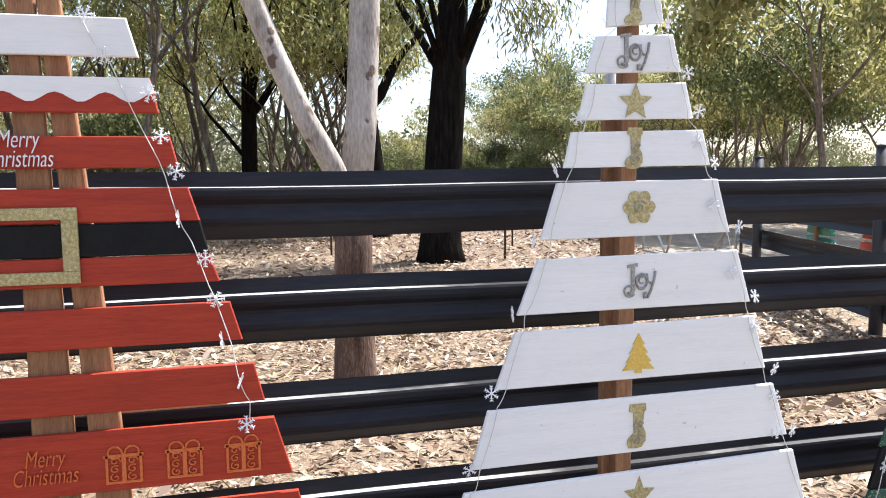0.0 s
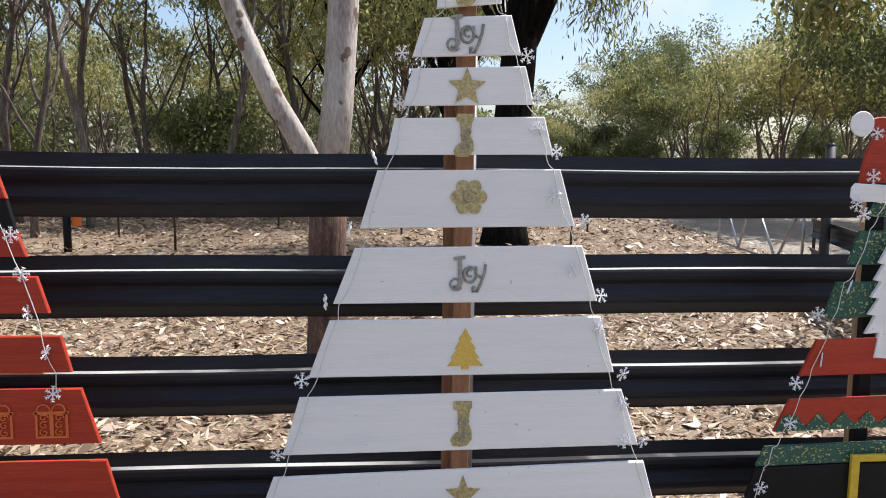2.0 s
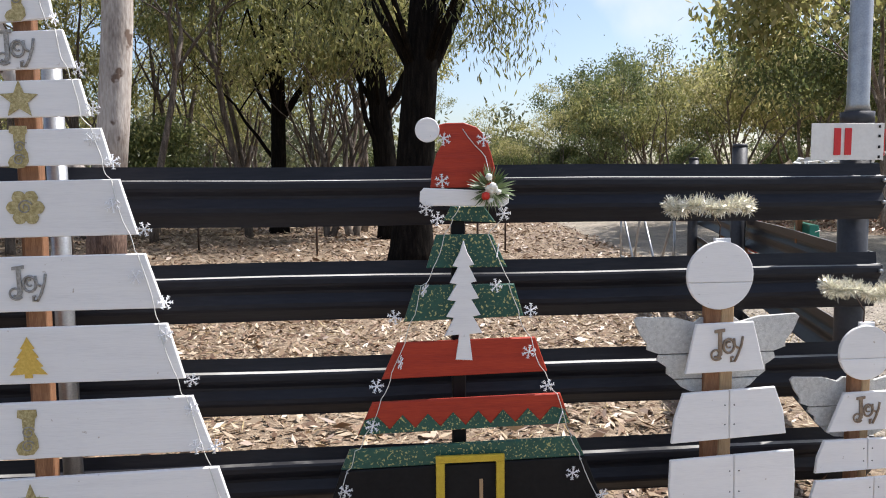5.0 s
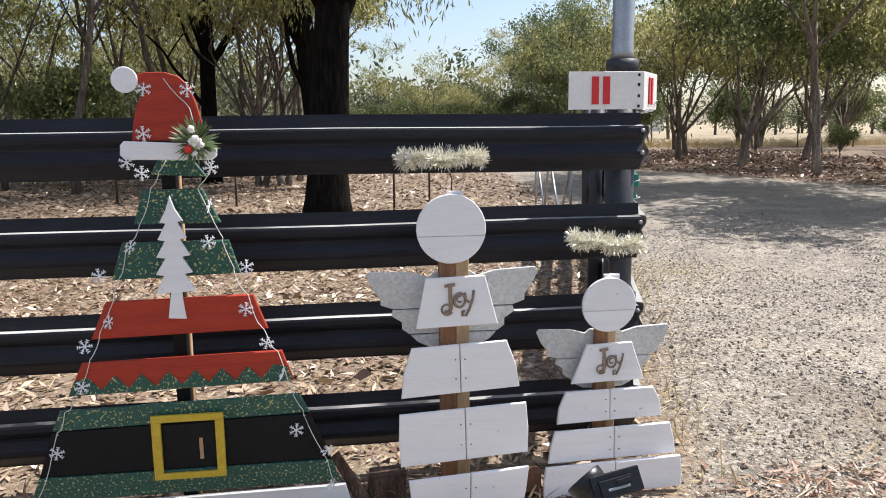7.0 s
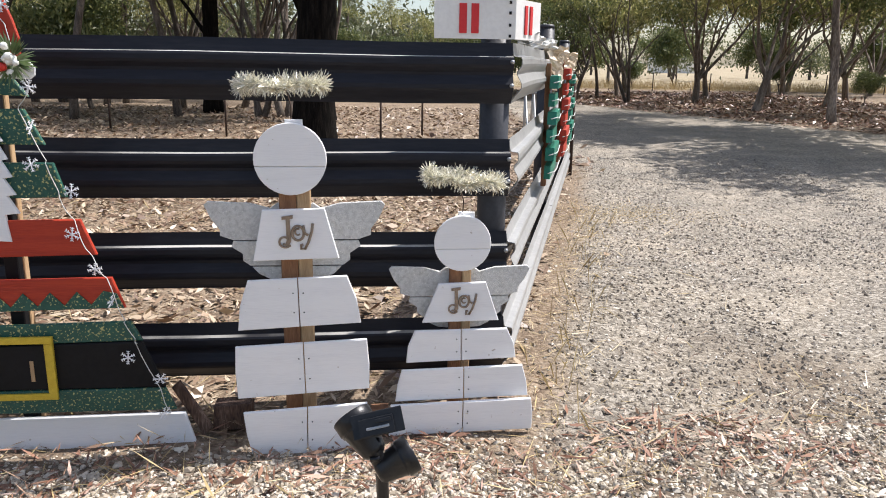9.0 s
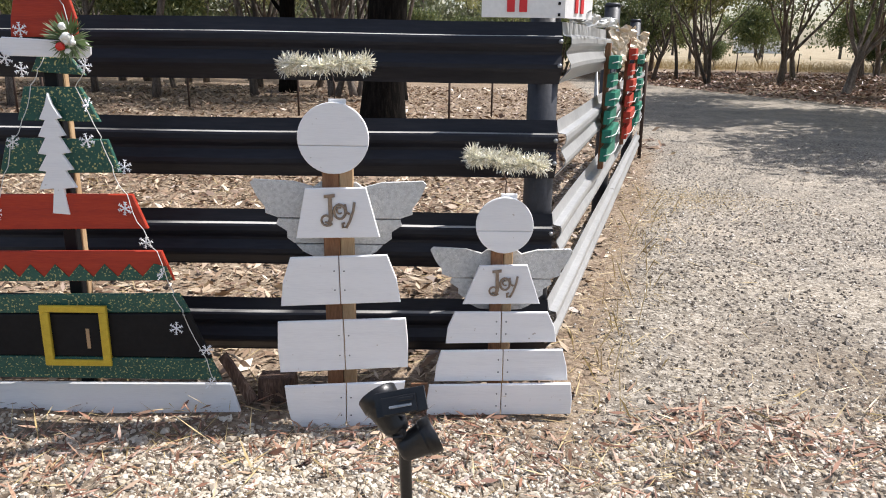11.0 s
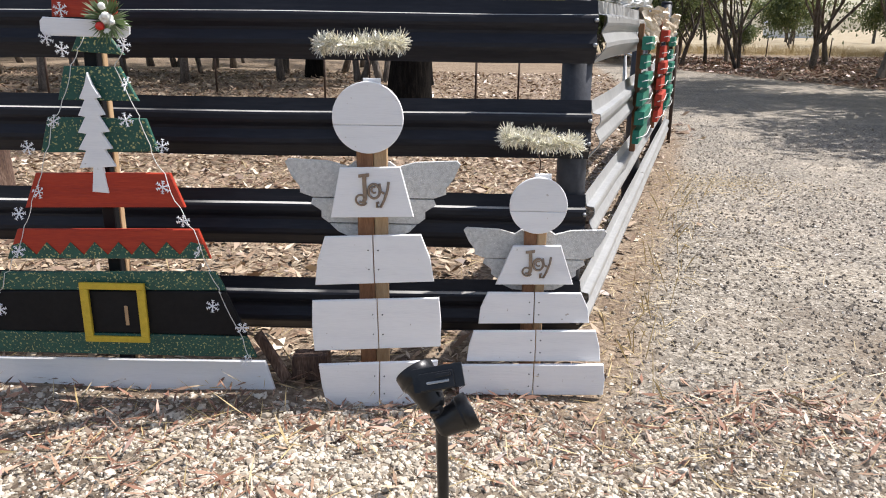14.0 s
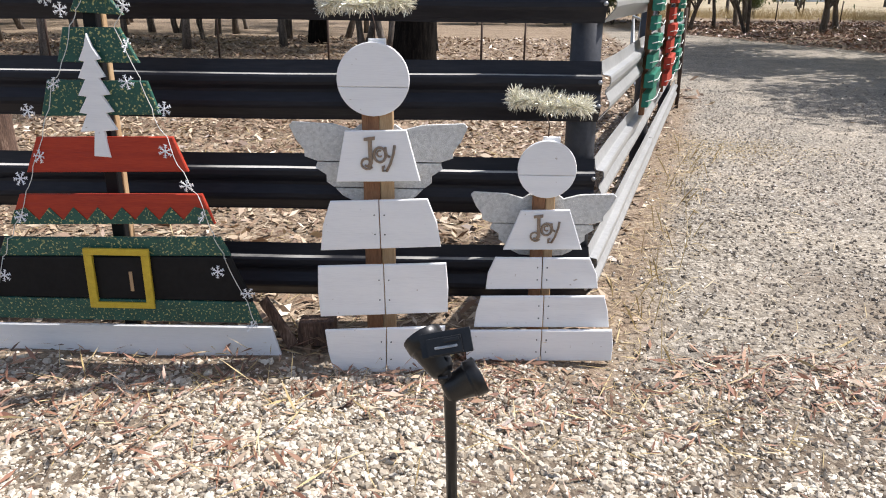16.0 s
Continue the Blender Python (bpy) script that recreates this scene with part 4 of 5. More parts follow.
# corsage on the hat
rc_ = random.Random(5)
corsage = thing("flower_corsage", 4.345, elf_y(1.66) - 0.05, 1.665, "artificial white flower and berry corsage with fern sprigs on the hat", "flowers")
pcs_w, pcs_l = [], []
for i in range(9):
    a, r0 = rc_.uniform(0, 6.28), rc_.uniform(0.0, 0.05)
    cx, cz = 4.345 + r0 * math.cos(a), 1.665 + r0 * math.sin(a) * 1.1
    cy = elf_y(1.66) - 0.06 - rc_.uniform(0, 0.02)
    bm = bmesh.new()
    bmesh.ops.create_icosphere(bm, subdivisions=2, radius=rc_.uniform(0.011, 0.018))
    for v in bm.verts:
        v.co *= 1 + 0.25 * math.sin(v.co.x * 400) * math.cos(v.co.z * 380)
    bmesh.ops.translate(bm, vec=(cx, cy, cz), verts=bm.verts)
    place(part("flower", bm, PETAL_W if i else PETAL_R, None, "white flower" if i else "red berry", True), corsage)
cs, als, acs = [], [], []
for i in range(150):
    a = rc_.uniform(0, 6.28)
    ln = rc_.uniform(0.03, 0.095)
    d = Vector((math.cos(a), rc_.uniform(-0.6, 0.1), math.sin(a))).normalized()
    cs.append((4.345 + d.x * 0.02, elf_y(1.66) - 0.05, 1.665 + d.z * 0.025))
    als.append(tuple(d * ln))
    acs.append(tuple(d.orthogonal().normalized() * ln * 0.07))
ob = new("fern_sprig", array_mesh("fern_sprig", *quads(np.array(cs), np.array(als), np.array(acs)), SPRIG))
place(ob, corsage)
elf_wire_a = light_string(edge_wire(ELF_ROWS[:8], -1, elf_y, 0.03), [(4.12, elf_y(1.5) - .012, 1.54, 0), (4.06, elf_y(1) - .012, 1.24, 60), (3.93, elf_y(1) - .012, 1.125, 0), (4.07, elf_y(1.6) - .04, 1.585, 0),
              (3.955, elf_y(.9) - .012, 0.93, 60), (3.85, elf_y(.9) - .012, 0.83, 0), (3.83, elf_y(.7) - .012, 0.66, 0), (3.71, elf_y(.5) - .012, 0.38, 0), (4.14, elf_y(1.7) - .035, 1.70, 0), (4.15, elf_y(1.9) - .035, 1.88, 0)],
             "white wire with snowflake lights down the green tree's edge")
elf_wire_b = light_string([(4.236, elf_y(1.9) - 0.03, 1.92), (4.33, elf_y(1.8) - 0.03, 1.80), (4.40, elf_y(1.6) - 0.045, 1.56)] + edge_wire(ELF_ROWS[1:8], 1, elf_y, 0.02),
             [(4.32, elf_y(1.9) - .035, 1.875, 0), (4.40, elf_y(1.5) - .045, 1.56, 0), (4.38, elf_y(1.5) - .012, 1.40, 80), (4.37, elf_y(1.2) - .012, 1.25, 20), (4.52, elf_y(1.1) - .012, 1.14, 0), (4.51, elf_y(.9) - .012, 0.96, 0),
              (4.59, elf_y(.8) - .012, 0.81, 0), (4.65, elf_y(.7) - .012, 0.67, 70), (4.70, elf_y(.4) - .012, 0.42, 0), (4.83, elf_y(.3) - .012, 0.32, 20), (4.84, elf_y(.2) - .012, 0.16, 50)],
             "white wire with snowflake lights down the green tree's edge")

# the hat tree and all that hangs on it stand a little to the side and up
for o in (elf_tree, corsage, elf_wire_a, elf_wire_b):
    o.location += Vector((0.015, 0, 0.012))

# ---------------- board angels ----------------


def tinsel_ring(cx, cy, cz, rx, ry, label, tilt=0.0, seed=7):
    e = thing("tinsel_halo", cx, cy, cz, label, "tinsel", "tinsel halos")
    r = np.random.default_rng(seed)
    n = 3400
    a = r.uniform(0, 2 * np.pi, n)
    c = np.stack([cx + rx * np.cos(a), cy + ry * np.sin(a), cz + tilt * np.cos(a) + 0.012 * np.sin(5 * a)], -1)
    d = r.normal(0, 1, (n, 3))
    d /= np.linalg.norm(d, axis=1)[:, None]
    ln = r.uniform(0.025, 0.058, n)[:, None]
    w = np.cross(d, r.normal(0, 1, (n, 3)))
    w = w / np.linalg.norm(w, axis=1)[:, None] * 0.0016
    v = np.stack([c - w, c + w, c + d * ln + w * 0.6, c + d * ln - w * 0.6], 1).reshape(-1, 3)
    place(new("tinsel", array_mesh("tinsel", v, np.arange(n * 4).reshape(n, 4), TINSEL)), e)
    pts = [(cx + rx * math.cos(t * math.pi / 12), cy + ry * math.sin(t * math.pi / 12), cz + tilt * math.cos(t * math.pi / 12)) for t in range(25)]
    place(tube("core_wire", pts, 0.006, TINSEL, None, "", 5), e)
    return e


def angel(cx, rows, ys, head, post, wings, label, grp="board angels"):
    a = thing("board_angel", cx, ys[1], 0, label, "angel figure", grp)
    for k, (rw, y) in enumerate(zip(rows, ys)):
        tl, tr, br, bl = rw
        if k == 0:
            place(part("board", slab([bl, br, tr, tl], y, y + 0.02, 0.003), WHITE, None), a)
        else:
            f = 0.5 + (0.012 if len(rows) == 4 and k > 1 else 0.0)
            mt = (tl[0] + (tr[0] - tl[0]) * f, tl[1] + (tr[1] - tl[1]) * f)
            mb = (bl[0] + (br[0] - bl[0]) * f, bl[1] + (br[1] - bl[1]) * f)
            g = 0.0025
            bow = 0.012 if k == 1 else 0.006
            place(part("board", slab([bl, (mb[0] - g, mb[1]), (mt[0] - g, mt[1]), tl, ((tl[0] + bl[0]) / 2 - bow, (tl[1] + bl[1]) / 2)], y, y + 0.02, 0.003), WHITE, None), a)
            place(part("board", slab([(mb[0] + g, mb[1]), br, ((tr[0] + br[0]) / 2 + bow, (tr[1] + br[1]) / 2), tr, (mt[0] + g, mt[1])], y + 0.001, y + 0.021, 0.003), WHITE, None), a)
            for sx in (-0.022, 0.022):
                for fz in (0.3, 0.7):
                    z = mb[1] + (mt[1] - mb[1]) * fz
                    x = mb[0] + (mt[0] - mb[0]) * fz + sx
                    place(tube("nail", [(x, y - 0.0012, z), (x, y + 0.002, z)], 0.0035, POST_GREY, None, "", 6), a)
    hx, hz, hr, hy = head
    up = [(x, z) for x, z in ring_outline(hx, hz, hr, 40) if z > hz - hr * 0.2]
    lo = [(x, z) for x, z in ring_outline(hx, hz, hr, 40) if z <= hz - hr * 0.2]
    cut = hz - hr * 0.2
    w = math.sqrt(hr * hr - (hr * 0.2) ** 2)
    up = sorted(up, key=lambda p: math.atan2(p[1] - hz, p[0] - hx) % (2 * math.pi) if p[1] > hz else (math.atan2(p[1] - hz, p[0] - hx) if p[0] > hx else math.atan2(p[1] - hz, p[0] - hx) % (2 * math.pi)))
    lo = sorted(lo, key=lambda p: math.atan2(p[1] - hz, p[0] - hx) % (2 * math.pi))
    place(part("head_board", slab([(hx + w, cut + 0.001)] + up + [(hx - w, cut + 0.001)], hy, hy + 0.02, 0.003), WHITE, None, "white painted round head board"), a)
    place(part("head_board", slab([(hx - w, cut - 0.001)] + lo + [(hx + w, cut - 0.001)], hy + 0.001, hy + 0.021, 0.003), WHITE, None), a)
    place(part("head_block", box(hx - 0.02, hx + 0.055, hy + 0.022, hy + 0.045, hz - hr * 0.9, hz + hr + 0.012), WHITE, None, "white painted backing block"), a)
    px0, px1, py = post
    mid = (px0 + px1) / 2 + 0.005
    place(part("post", box(px0, mid, py, py + 0.04, -0.02, hz - hr * 0.6), TIMBER, None, "weathered hardwood post"), a)
    place(part("post", box(mid + 0.002, px1, py + 0.004, py + 0.04, -0.02, hz - hr * 0.6), TIMBER_PALE, None, "pale pine post"), a)
    wx, wz, ws, wy = wings
    for sg in (-1, 1):
        f1 = [(0.03, 0.50), (0.20, 0.52), (0.28, 0.46), (0.50, 0.52), (0.96, 0.54), (1.0, 0.50), (0.93, 0.34), (0.84, 0.22), (0.84, 0.15), (0.70, 0.10), (0.03, 0.10)]
        f2 = [(0.03, 0.085), (0.70, 0.085), (0.72, 0.02), (0.60, -0.06), (0.60, -0.14), (0.52, -0.20), (0.03, -0.20)]
        f3 = [(0.03, -0.215), (0.50, -0.215), (0.42, -0.30), (0.30, -0.36), (0.03, -0.38)]
        for fl in (f1, f2, f3):
            o = [(wx + sg * u * ws, wz + v * ws) for u, v in fl]
            if sg > 0:
                o = list(reversed(o))
            place(part("wing_board", slab(o, wy, wy + 0.016, 0.002), WING, None, "silver glitter wing board"), a)
    return a


A_ROWS = [[(5.298, 1.062), (5.565, 1.069), (5.624, 0.846), (5.252, 0.836)], [(5.228, 0.756), (5.658, 0.774), (5.717, 0.556), (5.178, 0.528)],
          [(5.166, 0.460), (5.742, 0.486), (5.751, 0.250), (5.168, 0.215)], [(5.197, 0.173), (5.742, 0.205), (5.704, -0.020), (5.230, -0.038)]]
big_angel = angel(5.43, A_ROWS, [2.95, 2.915, 2.89, 2.83], (5.421, 1.276, 0.156, 2.985), (5.365, 5.502, 3.008), (5.433, 0.873, 0.395, 3.03),
                  "white board angel with silver wings leaning on the fence")
joy(5.432, 0.958, 2.95, 0.17, BRONZE, big_angel)
tinsel_ring(5.389, 3.05, 1.588, 0.175, 0.10, "champagne tinsel halo on a wire above the tall angel", 0.004)
B_ROWS = [[(6.075, 0.692), (6.297, 0.698), (6.362, 0.511), (6.001, 0.503)], [(5.964, 0.475), (6.398, 0.480), (6.443, 0.334), (5.924, 0.319)],
          [(5.902, 0.297), (6.469, 0.311), (6.500, 0.157), (5.872, 0.143)], [(5.849, 0.141), (6.509, 0.159), (6.516, 0.004), (5.839, -0.012)]]
small_angel = angel(6.185, B_ROWS, [3.045, 3.01, 2.97, 2.93], (6.186, 0.880, 0.132, 3.06), (6.130, 6.232, 3.083), (6.182, 0.577, 0.335, 3.12),
                    "small white board angel with silver wings by the corner post")
joy(6.18, 0.604, 3.045, 0.15, BRONZE, small_angel)
tinsel_ring(6.192, 3.12, 1.172, 0.162, 0.10, "champagne tinsel halo on a wire above the small angel", -0.016, 8)
for x, y, z0, z1 in ((5.426, 3.02, 1.42, 1.575), (6.185, 3.09, 1.00, 1.155)):
    tagged(tube("halo_wire", [(x, y, z0), (x + 0.004, y, (z0 + z1) / 2), (x - 0.02, y + 0.05, z1)], 0.003, RUST, None, "", 5), "thin dark wire holding a tinsel halo", "wire")
tagged(part("timber_block", slab([(5.02, 0.0), (5.20, 0.0), (5.20, 0.13), (5.03, 0.12)], 3.02, 3.12), BARK_ROUGH, None), "rough hardwood block on the ground between decorations", "timber block")
tagged(part("timber_block", slab([(5.76, 0.0), (5.84, 0.0), (5.84, 0.10), (5.76, 0.10)], 2.98, 3.05), TIMBER, None), "rough hardwood block on the ground between decorations", "timber block")

# ---------------- solar spotlight ----------------
LX, LY = 5.79, 1.86
lamp = thing("solar_spotlight", LX, LY, 0, "black plastic solar garden spotlight on a stake in the gravel", "garden light")
place(tube("stake", [(LX + 0.014, LY, -0.1), (LX + 0.006, LY, 0.25), (LX, LY, 0.435), (LX, LY, 0.44), (LX, LY, 0.455)], [0.018, 0.0195, 0.0205, 0.023, 0.023], PLASTIC, None, "", 14), lamp)
place(tube("bracket", [(LX - 0.002, LY, 0.45), (LX - 0.012, LY - 0.012, 0.475), (LX - 0.018, LY - 0.010, 0.51), (LX - 0.012, LY, 0.55)], [0.020, 0.024, 0.020, 0.014], PLASTIC, None, "", 10), lamp)
place(tube("clamp_screw", [(LX - 0.036, LY - 0.03, 0.487), (LX - 0.005, LY - 0.03, 0.493)], 0.009, PLASTIC, None, "", 8), lamp)


def spot_head(c, way, r, ln):
    """A round housing that widens to a stepped rim, its mouth towards way."""
    c, w = Vector(c), Vector(way).normalized()
    prof = ((-0.62, 0.20), (-0.60, 0.45), (-0.50, 0.62), (0.10, 0.86), (0.12, 0.93), (0.15, 0.86), (0.18, 0.98), (0.48, 1.0), (0.50, 0.97), (0.50, 0.88), (0.40, 0.86), (0.38, 0.02))
    return place(tube("lamp_head", [c + w * ln * p for p, _ in prof], [r * q for _, q in prof], PLASTIC, None, "", 24), lamp)


spot_head((LX - 0.060, LY + 0.035, 0.545), (-0.52, 0.55, 0.62), 0.066, 0.135)
spot_head((LX + 0.046, LY - 0.005, 0.462), (0.80, 0.25, 0.36), 0.062, 0.115)
PANEL = Matrix.Translation((LX - 0.012, LY - 0.010, 0.602)) @ Matrix.Rotation(radians(-12), 4, "Y") @ Matrix.Rotation(radians(66), 4, "X")


def panel_part(name, x0, x1, y0, y1, z0, z1, mat, label=""):
    o = part(name, box(x0, x1, y0, y1, z0, z1, 0.002), mat, None, label)
    o.matrix_world = PANEL
    bpy.context.view_layer.update()
    return place(o, lamp)


panel_part("solar_panel", -0.080, 0.080, -0.038, 0.038, -0.012, 0.010, PLASTIC)
panel_part("panel_back", -0.058, 0.050, -0.034, 0.020, 0.0105, 0.024, PLASTIC)
panel_part("switch_bar", -0.036, 0.036, -0.016, -0.007, 0.0245, 0.028, GALV, "small silver bar")
panel_part("knob", -0.004, 0.044, 0.002, 0.014, 0.0245, 0.034, PLASTIC)
panel_part("solar_cell", -0.072, 0.072, -0.032, 0.032, -0.0145, -0.0125, SOLAR, "dark solar cell")

# ---------------- decorations along the back fence ----------------


def hanging_tree(s, mat, z0, z1, w, label):
    q = CORNER + BACK_WAY * s + BACK_OUT * 0.085
    e = thing("board_christmas_tree", q.x, q.y, z0, label, "christmas tree", "small board trees on the back fence")
    turn = math.atan2(BACK_WAY.y, BACK_WAY.x)
    n = 6
    for i in range(n):
        f0 = i / n
        half = w * (1 - 0.75 * f0) / 2 + 0.05
        zb = z0 + (z1 - z0) * f0
        ztop = zb + (z1 - z0) / n * 0.72
        bm = slab([(-half, zb), (half, zb), (half - 0.03, ztop), (-half + 0.03, ztop)], -0.045 - 0.02 * (i % 2), 0.0, 0.004)
        o = part("board", bm, mat, None)
        o.matrix_world = Matrix.Translation((q.x, q.y, 0)) @ Matrix.Rotation(turn, 4, "Z")
        bpy.context.view_layer.update()
        place(o, e)
        ties = tube("tie", [(-half - 0.01, -0.03, zb + 0.04), (-half * 0.9, -0.072, zb + 0.05), (0, -0.072, zb + 0.03), (half * 0.9, -0.072, zb + 0.05)], 0.0035, WIRE, None, "white string", 5)
        ties.matrix_world = o.matrix_basis.copy()
        bpy.context.view_layer.update()
        place(ties, e)
    o = part("post", box(-0.03, 0.03, 0.002, 0.04, z0 - 0.1, z1 + 0.05), TIMBER, None)
    o.matrix_world = Matrix.Translation((q.x, q.y, 0)) @ Matrix.Rotation(turn, 4, "Z")
    bpy.context.view_layer.update()
    place(o, e)
    return e


hanging_tree(1.75, GREEN_PLAIN, 0.92, 1.64, 0.6, "green board christmas tree tied to the pale back fence")
hanging_tree(3.8, RED, 0.84, 1.68, 0.7, "red board christmas tree tied to the pale back fence")
hanging_tree(5.3, GREEN_PLAIN, 0.80, 1.60, 0.7, "green board christmas tree tied to the pale back fence")


def ruffle(s0, s1, z, amp, mat, name, label, seed, drop=0.0, width=0.05):
    r = random.Random(seed)
    e = thing(name, *(CORNER + BACK_WAY * s0 + Vector((0, 0, z))), label, "garland")
    pts, m = [], 60
    vs, fs = [], []
    for i in range(m):
        f = i / (m - 1)
        q = CORNER + BACK_WAY * (s0 + (s1 - s0) * f) + BACK_OUT * (0.05 + 0.05 * math.sin(i * 1.1) + r.uniform(-0.02, 0.02))
        zc = z + amp * math.sin(i * 0.8) - drop * math.sin(math.pi * f)
        pts.append((q.x, q.y, zc))
    k = 5
    for i, p in enumerate(pts):
        for j in range(k):
            vs.append((p[0] + r.uniform(-0.02, 0.02), p[1] + r.uniform(-0.02, 0.02), p[2] + width * (0.5 - j / (k - 1)) * 2 + r.uniform(-0.015, 0.015)))
        if i:
            for j in range(k - 1):
                a = (i - 1) * k + j
                fs.append((a, a + 1, a + 1 + k, a + k))
    place(mesh_object("ribbon", vs, fs, mat, None), e)
    return e


ruffle(0.15, 1.8, FENCE_TOP + 0.03, 0.02, WIRE, "rope_garland", "white rope garland wound along the back fence's top rail", 3, 0.0, 0.009)
ruffle(2.1, 3.6, FENCE_TOP - 0.02, 0.03, FOIL, "foil_bow", "cream foil ribbon draped over the back fence", 4, 0.16, 0.06)
ruffle(4.0, 7.0, FENCE_TOP - 0.02, 0.03, FOIL, "foil_bow", "cream foil ribbon draped over the back fence", 5, 0.16, 0.065)

# ---------------- farm fence and gate behind ----------------
for x, y, h in ((6.0, 15.1, 1.15), (-3.41, 16.5, 1.15), (-0.34, 18.6, 1.1), (7.0, 17.5, 1.1), (-1.67, 14.3, 1.1), (2.6, 17.2, 1.1), (-6.5, 17.0, 1.15)):
    tagged(tube("steel_picket", [(x, y, -0.2), (x + 0.01, y, h)], 0.025, RUST, None, "", 5), "thin rusty steel picket standing in leaf litter", "fence post", "steel pickets")
op = thing("marker_post", -3.55, 14.2, 0, "dark post with an orange cap standing in leaf litter", "post")
place(tube("post", [(-3.55, 14.2, -0.1), (-3.55, 14.2, 1.0)], 0.07, BLACK, None, "", 10), op)
place(tube("cap", [(-3.37, 14.2, 0.45), (-3.37, 14.2, 1.05)], 0.075, material("orange_plastic", [(0.75, 0.16, 0.02), (0.85, 0.22, 0.03)], 6, 0.5), None, "orange plastic sleeve", 10), op)
for i in range(9):
    x = 17 + 3.6 * i
    tagged(tube("steel_picket", [(x, 50 - 0.6 * i, -0.2), (x + 0.02, 50 - 0.6 * i, 1.15)], 0.035, RUST, None, "", 5), "rusty steel picket at the dry paddock's edge", "fence post", "paddock pickets")
shed = thing("farm_shed", 66, 150, 0, "distant pale metal shed with a gable roof", "shed")
place(part("wall", box(62, 70, 148, 153, -0.2, 2.6, 0.02), SIGN, None), shed)
place(part("roof", slab([(61.6, 2.601), (70.4, 2.601), (66, 4.2)], 147.6, 153.4, 0.02), GALV, None, "pale metal roof"), shed)
gate = thing("farm_gate", 8.5, 12.4, 0, "open galvanised pipe farm gate with diagonal struts beside the drive", "gate")
ga, gb = Vector((8.75, 14.3, 0)), Vector((8.30, 10.55, 0))
for z in (0.16, 1.2):
    p0, p1 = ga + Vector((0, 0, z)), gb + Vector((0, 0, z))
    place(tube("pipe", [p0, p1], 0.026, GALV, None, "", 8), gate)
for f0, f1 in ((0, 0), (1, 1), (0.0, 0.3), (0.45, 0.3), (0.45, 0.75), (1.0, 0.75)):
    p0, p1 = ga.lerp(gb, f0) + Vector((0, 0, 1.2)), ga.lerp(gb, f1) + Vector((0, 0, 0.16))
    place(tube("strut", [p0, p1], 0.022, GALV, None, "", 8), gate)

# ---------------- trees ----------------


def leaf_cloud(rng, centres, spread, per, length, width, droop=0.7):
    """Leaves hung round branch ends."""
    c = np.repeat(np.asarray(centres), per, axis=0)
    n = len(c)
    c = c + rng.normal(0, 1, (n, 3)) * np.array([spread, spread, spread * 0.75])
    d = rng.normal(0, 0.6, (n, 3)) + np.array([0, 0, -droop])
    d /= np.linalg.norm(d, axis=1)[:, None]
    ln = (length * rng.uniform(0.6, 1.3, n))[:, None]
    w = np.cross(d, rng.normal(0, 1, (n, 3)))
    w = w / np.linalg.norm(w, axis=1)[:, None] * (width * rng.uniform(0.7, 1.3, n))[:, None]
    return quads(c, d * ln, w)


def grow(rng, start, way, length, radius, level, max_level, pieces, tips, spread=0.55, up=0.25):
    """A limb and its side limbs; fills pieces with tubes and tips with branch ends."""
    n = 5 if level < 2 else 4
    pts, rad = [Vector(start)], [radius]
    d = Vector(way).normalized()
    for i in range(n):
        d = (d + Vector((rng.normal(0, 0.14), rng.normal(0, 0.14), rng.normal(0, 0.08) + up * 0.12))).normalized()
        pts.append(pts[-1] + d * (length / n))
        rad.append(radius * (1 - 0.55 * (i + 1) / n))
    pieces.append(tube_data(pts, rad, 7 if level < 2 else 4, cap=level == 0))
    if level >= max_level:
        tips.append(tuple(pts[-1]))
        tips.append(tuple(pts[-2]))
        return
    kids = 3 + (level == 0)
    for k in range(kids):
        f = 0.45 + 0.55 * (k + 1) / kids
        i = min(n - 1, int(f * n))
        a = 2 * math.pi * (k / kids) + rng.uniform(-0.7, 0.7)
        side = Vector((math.cos(a), math.sin(a), 0))
        w = (d * (1 - spread) + side * spread + Vector((0, 0, up))).normalized()
        grow(rng, pts[i + 1] if f >= 1 else pts[i].lerp(pts[i + 1], 0.6), w, length * rng.uniform(0.5, 0.72), rad[i] * 0.62, level + 1, max_level, pieces, tips, spread, up)


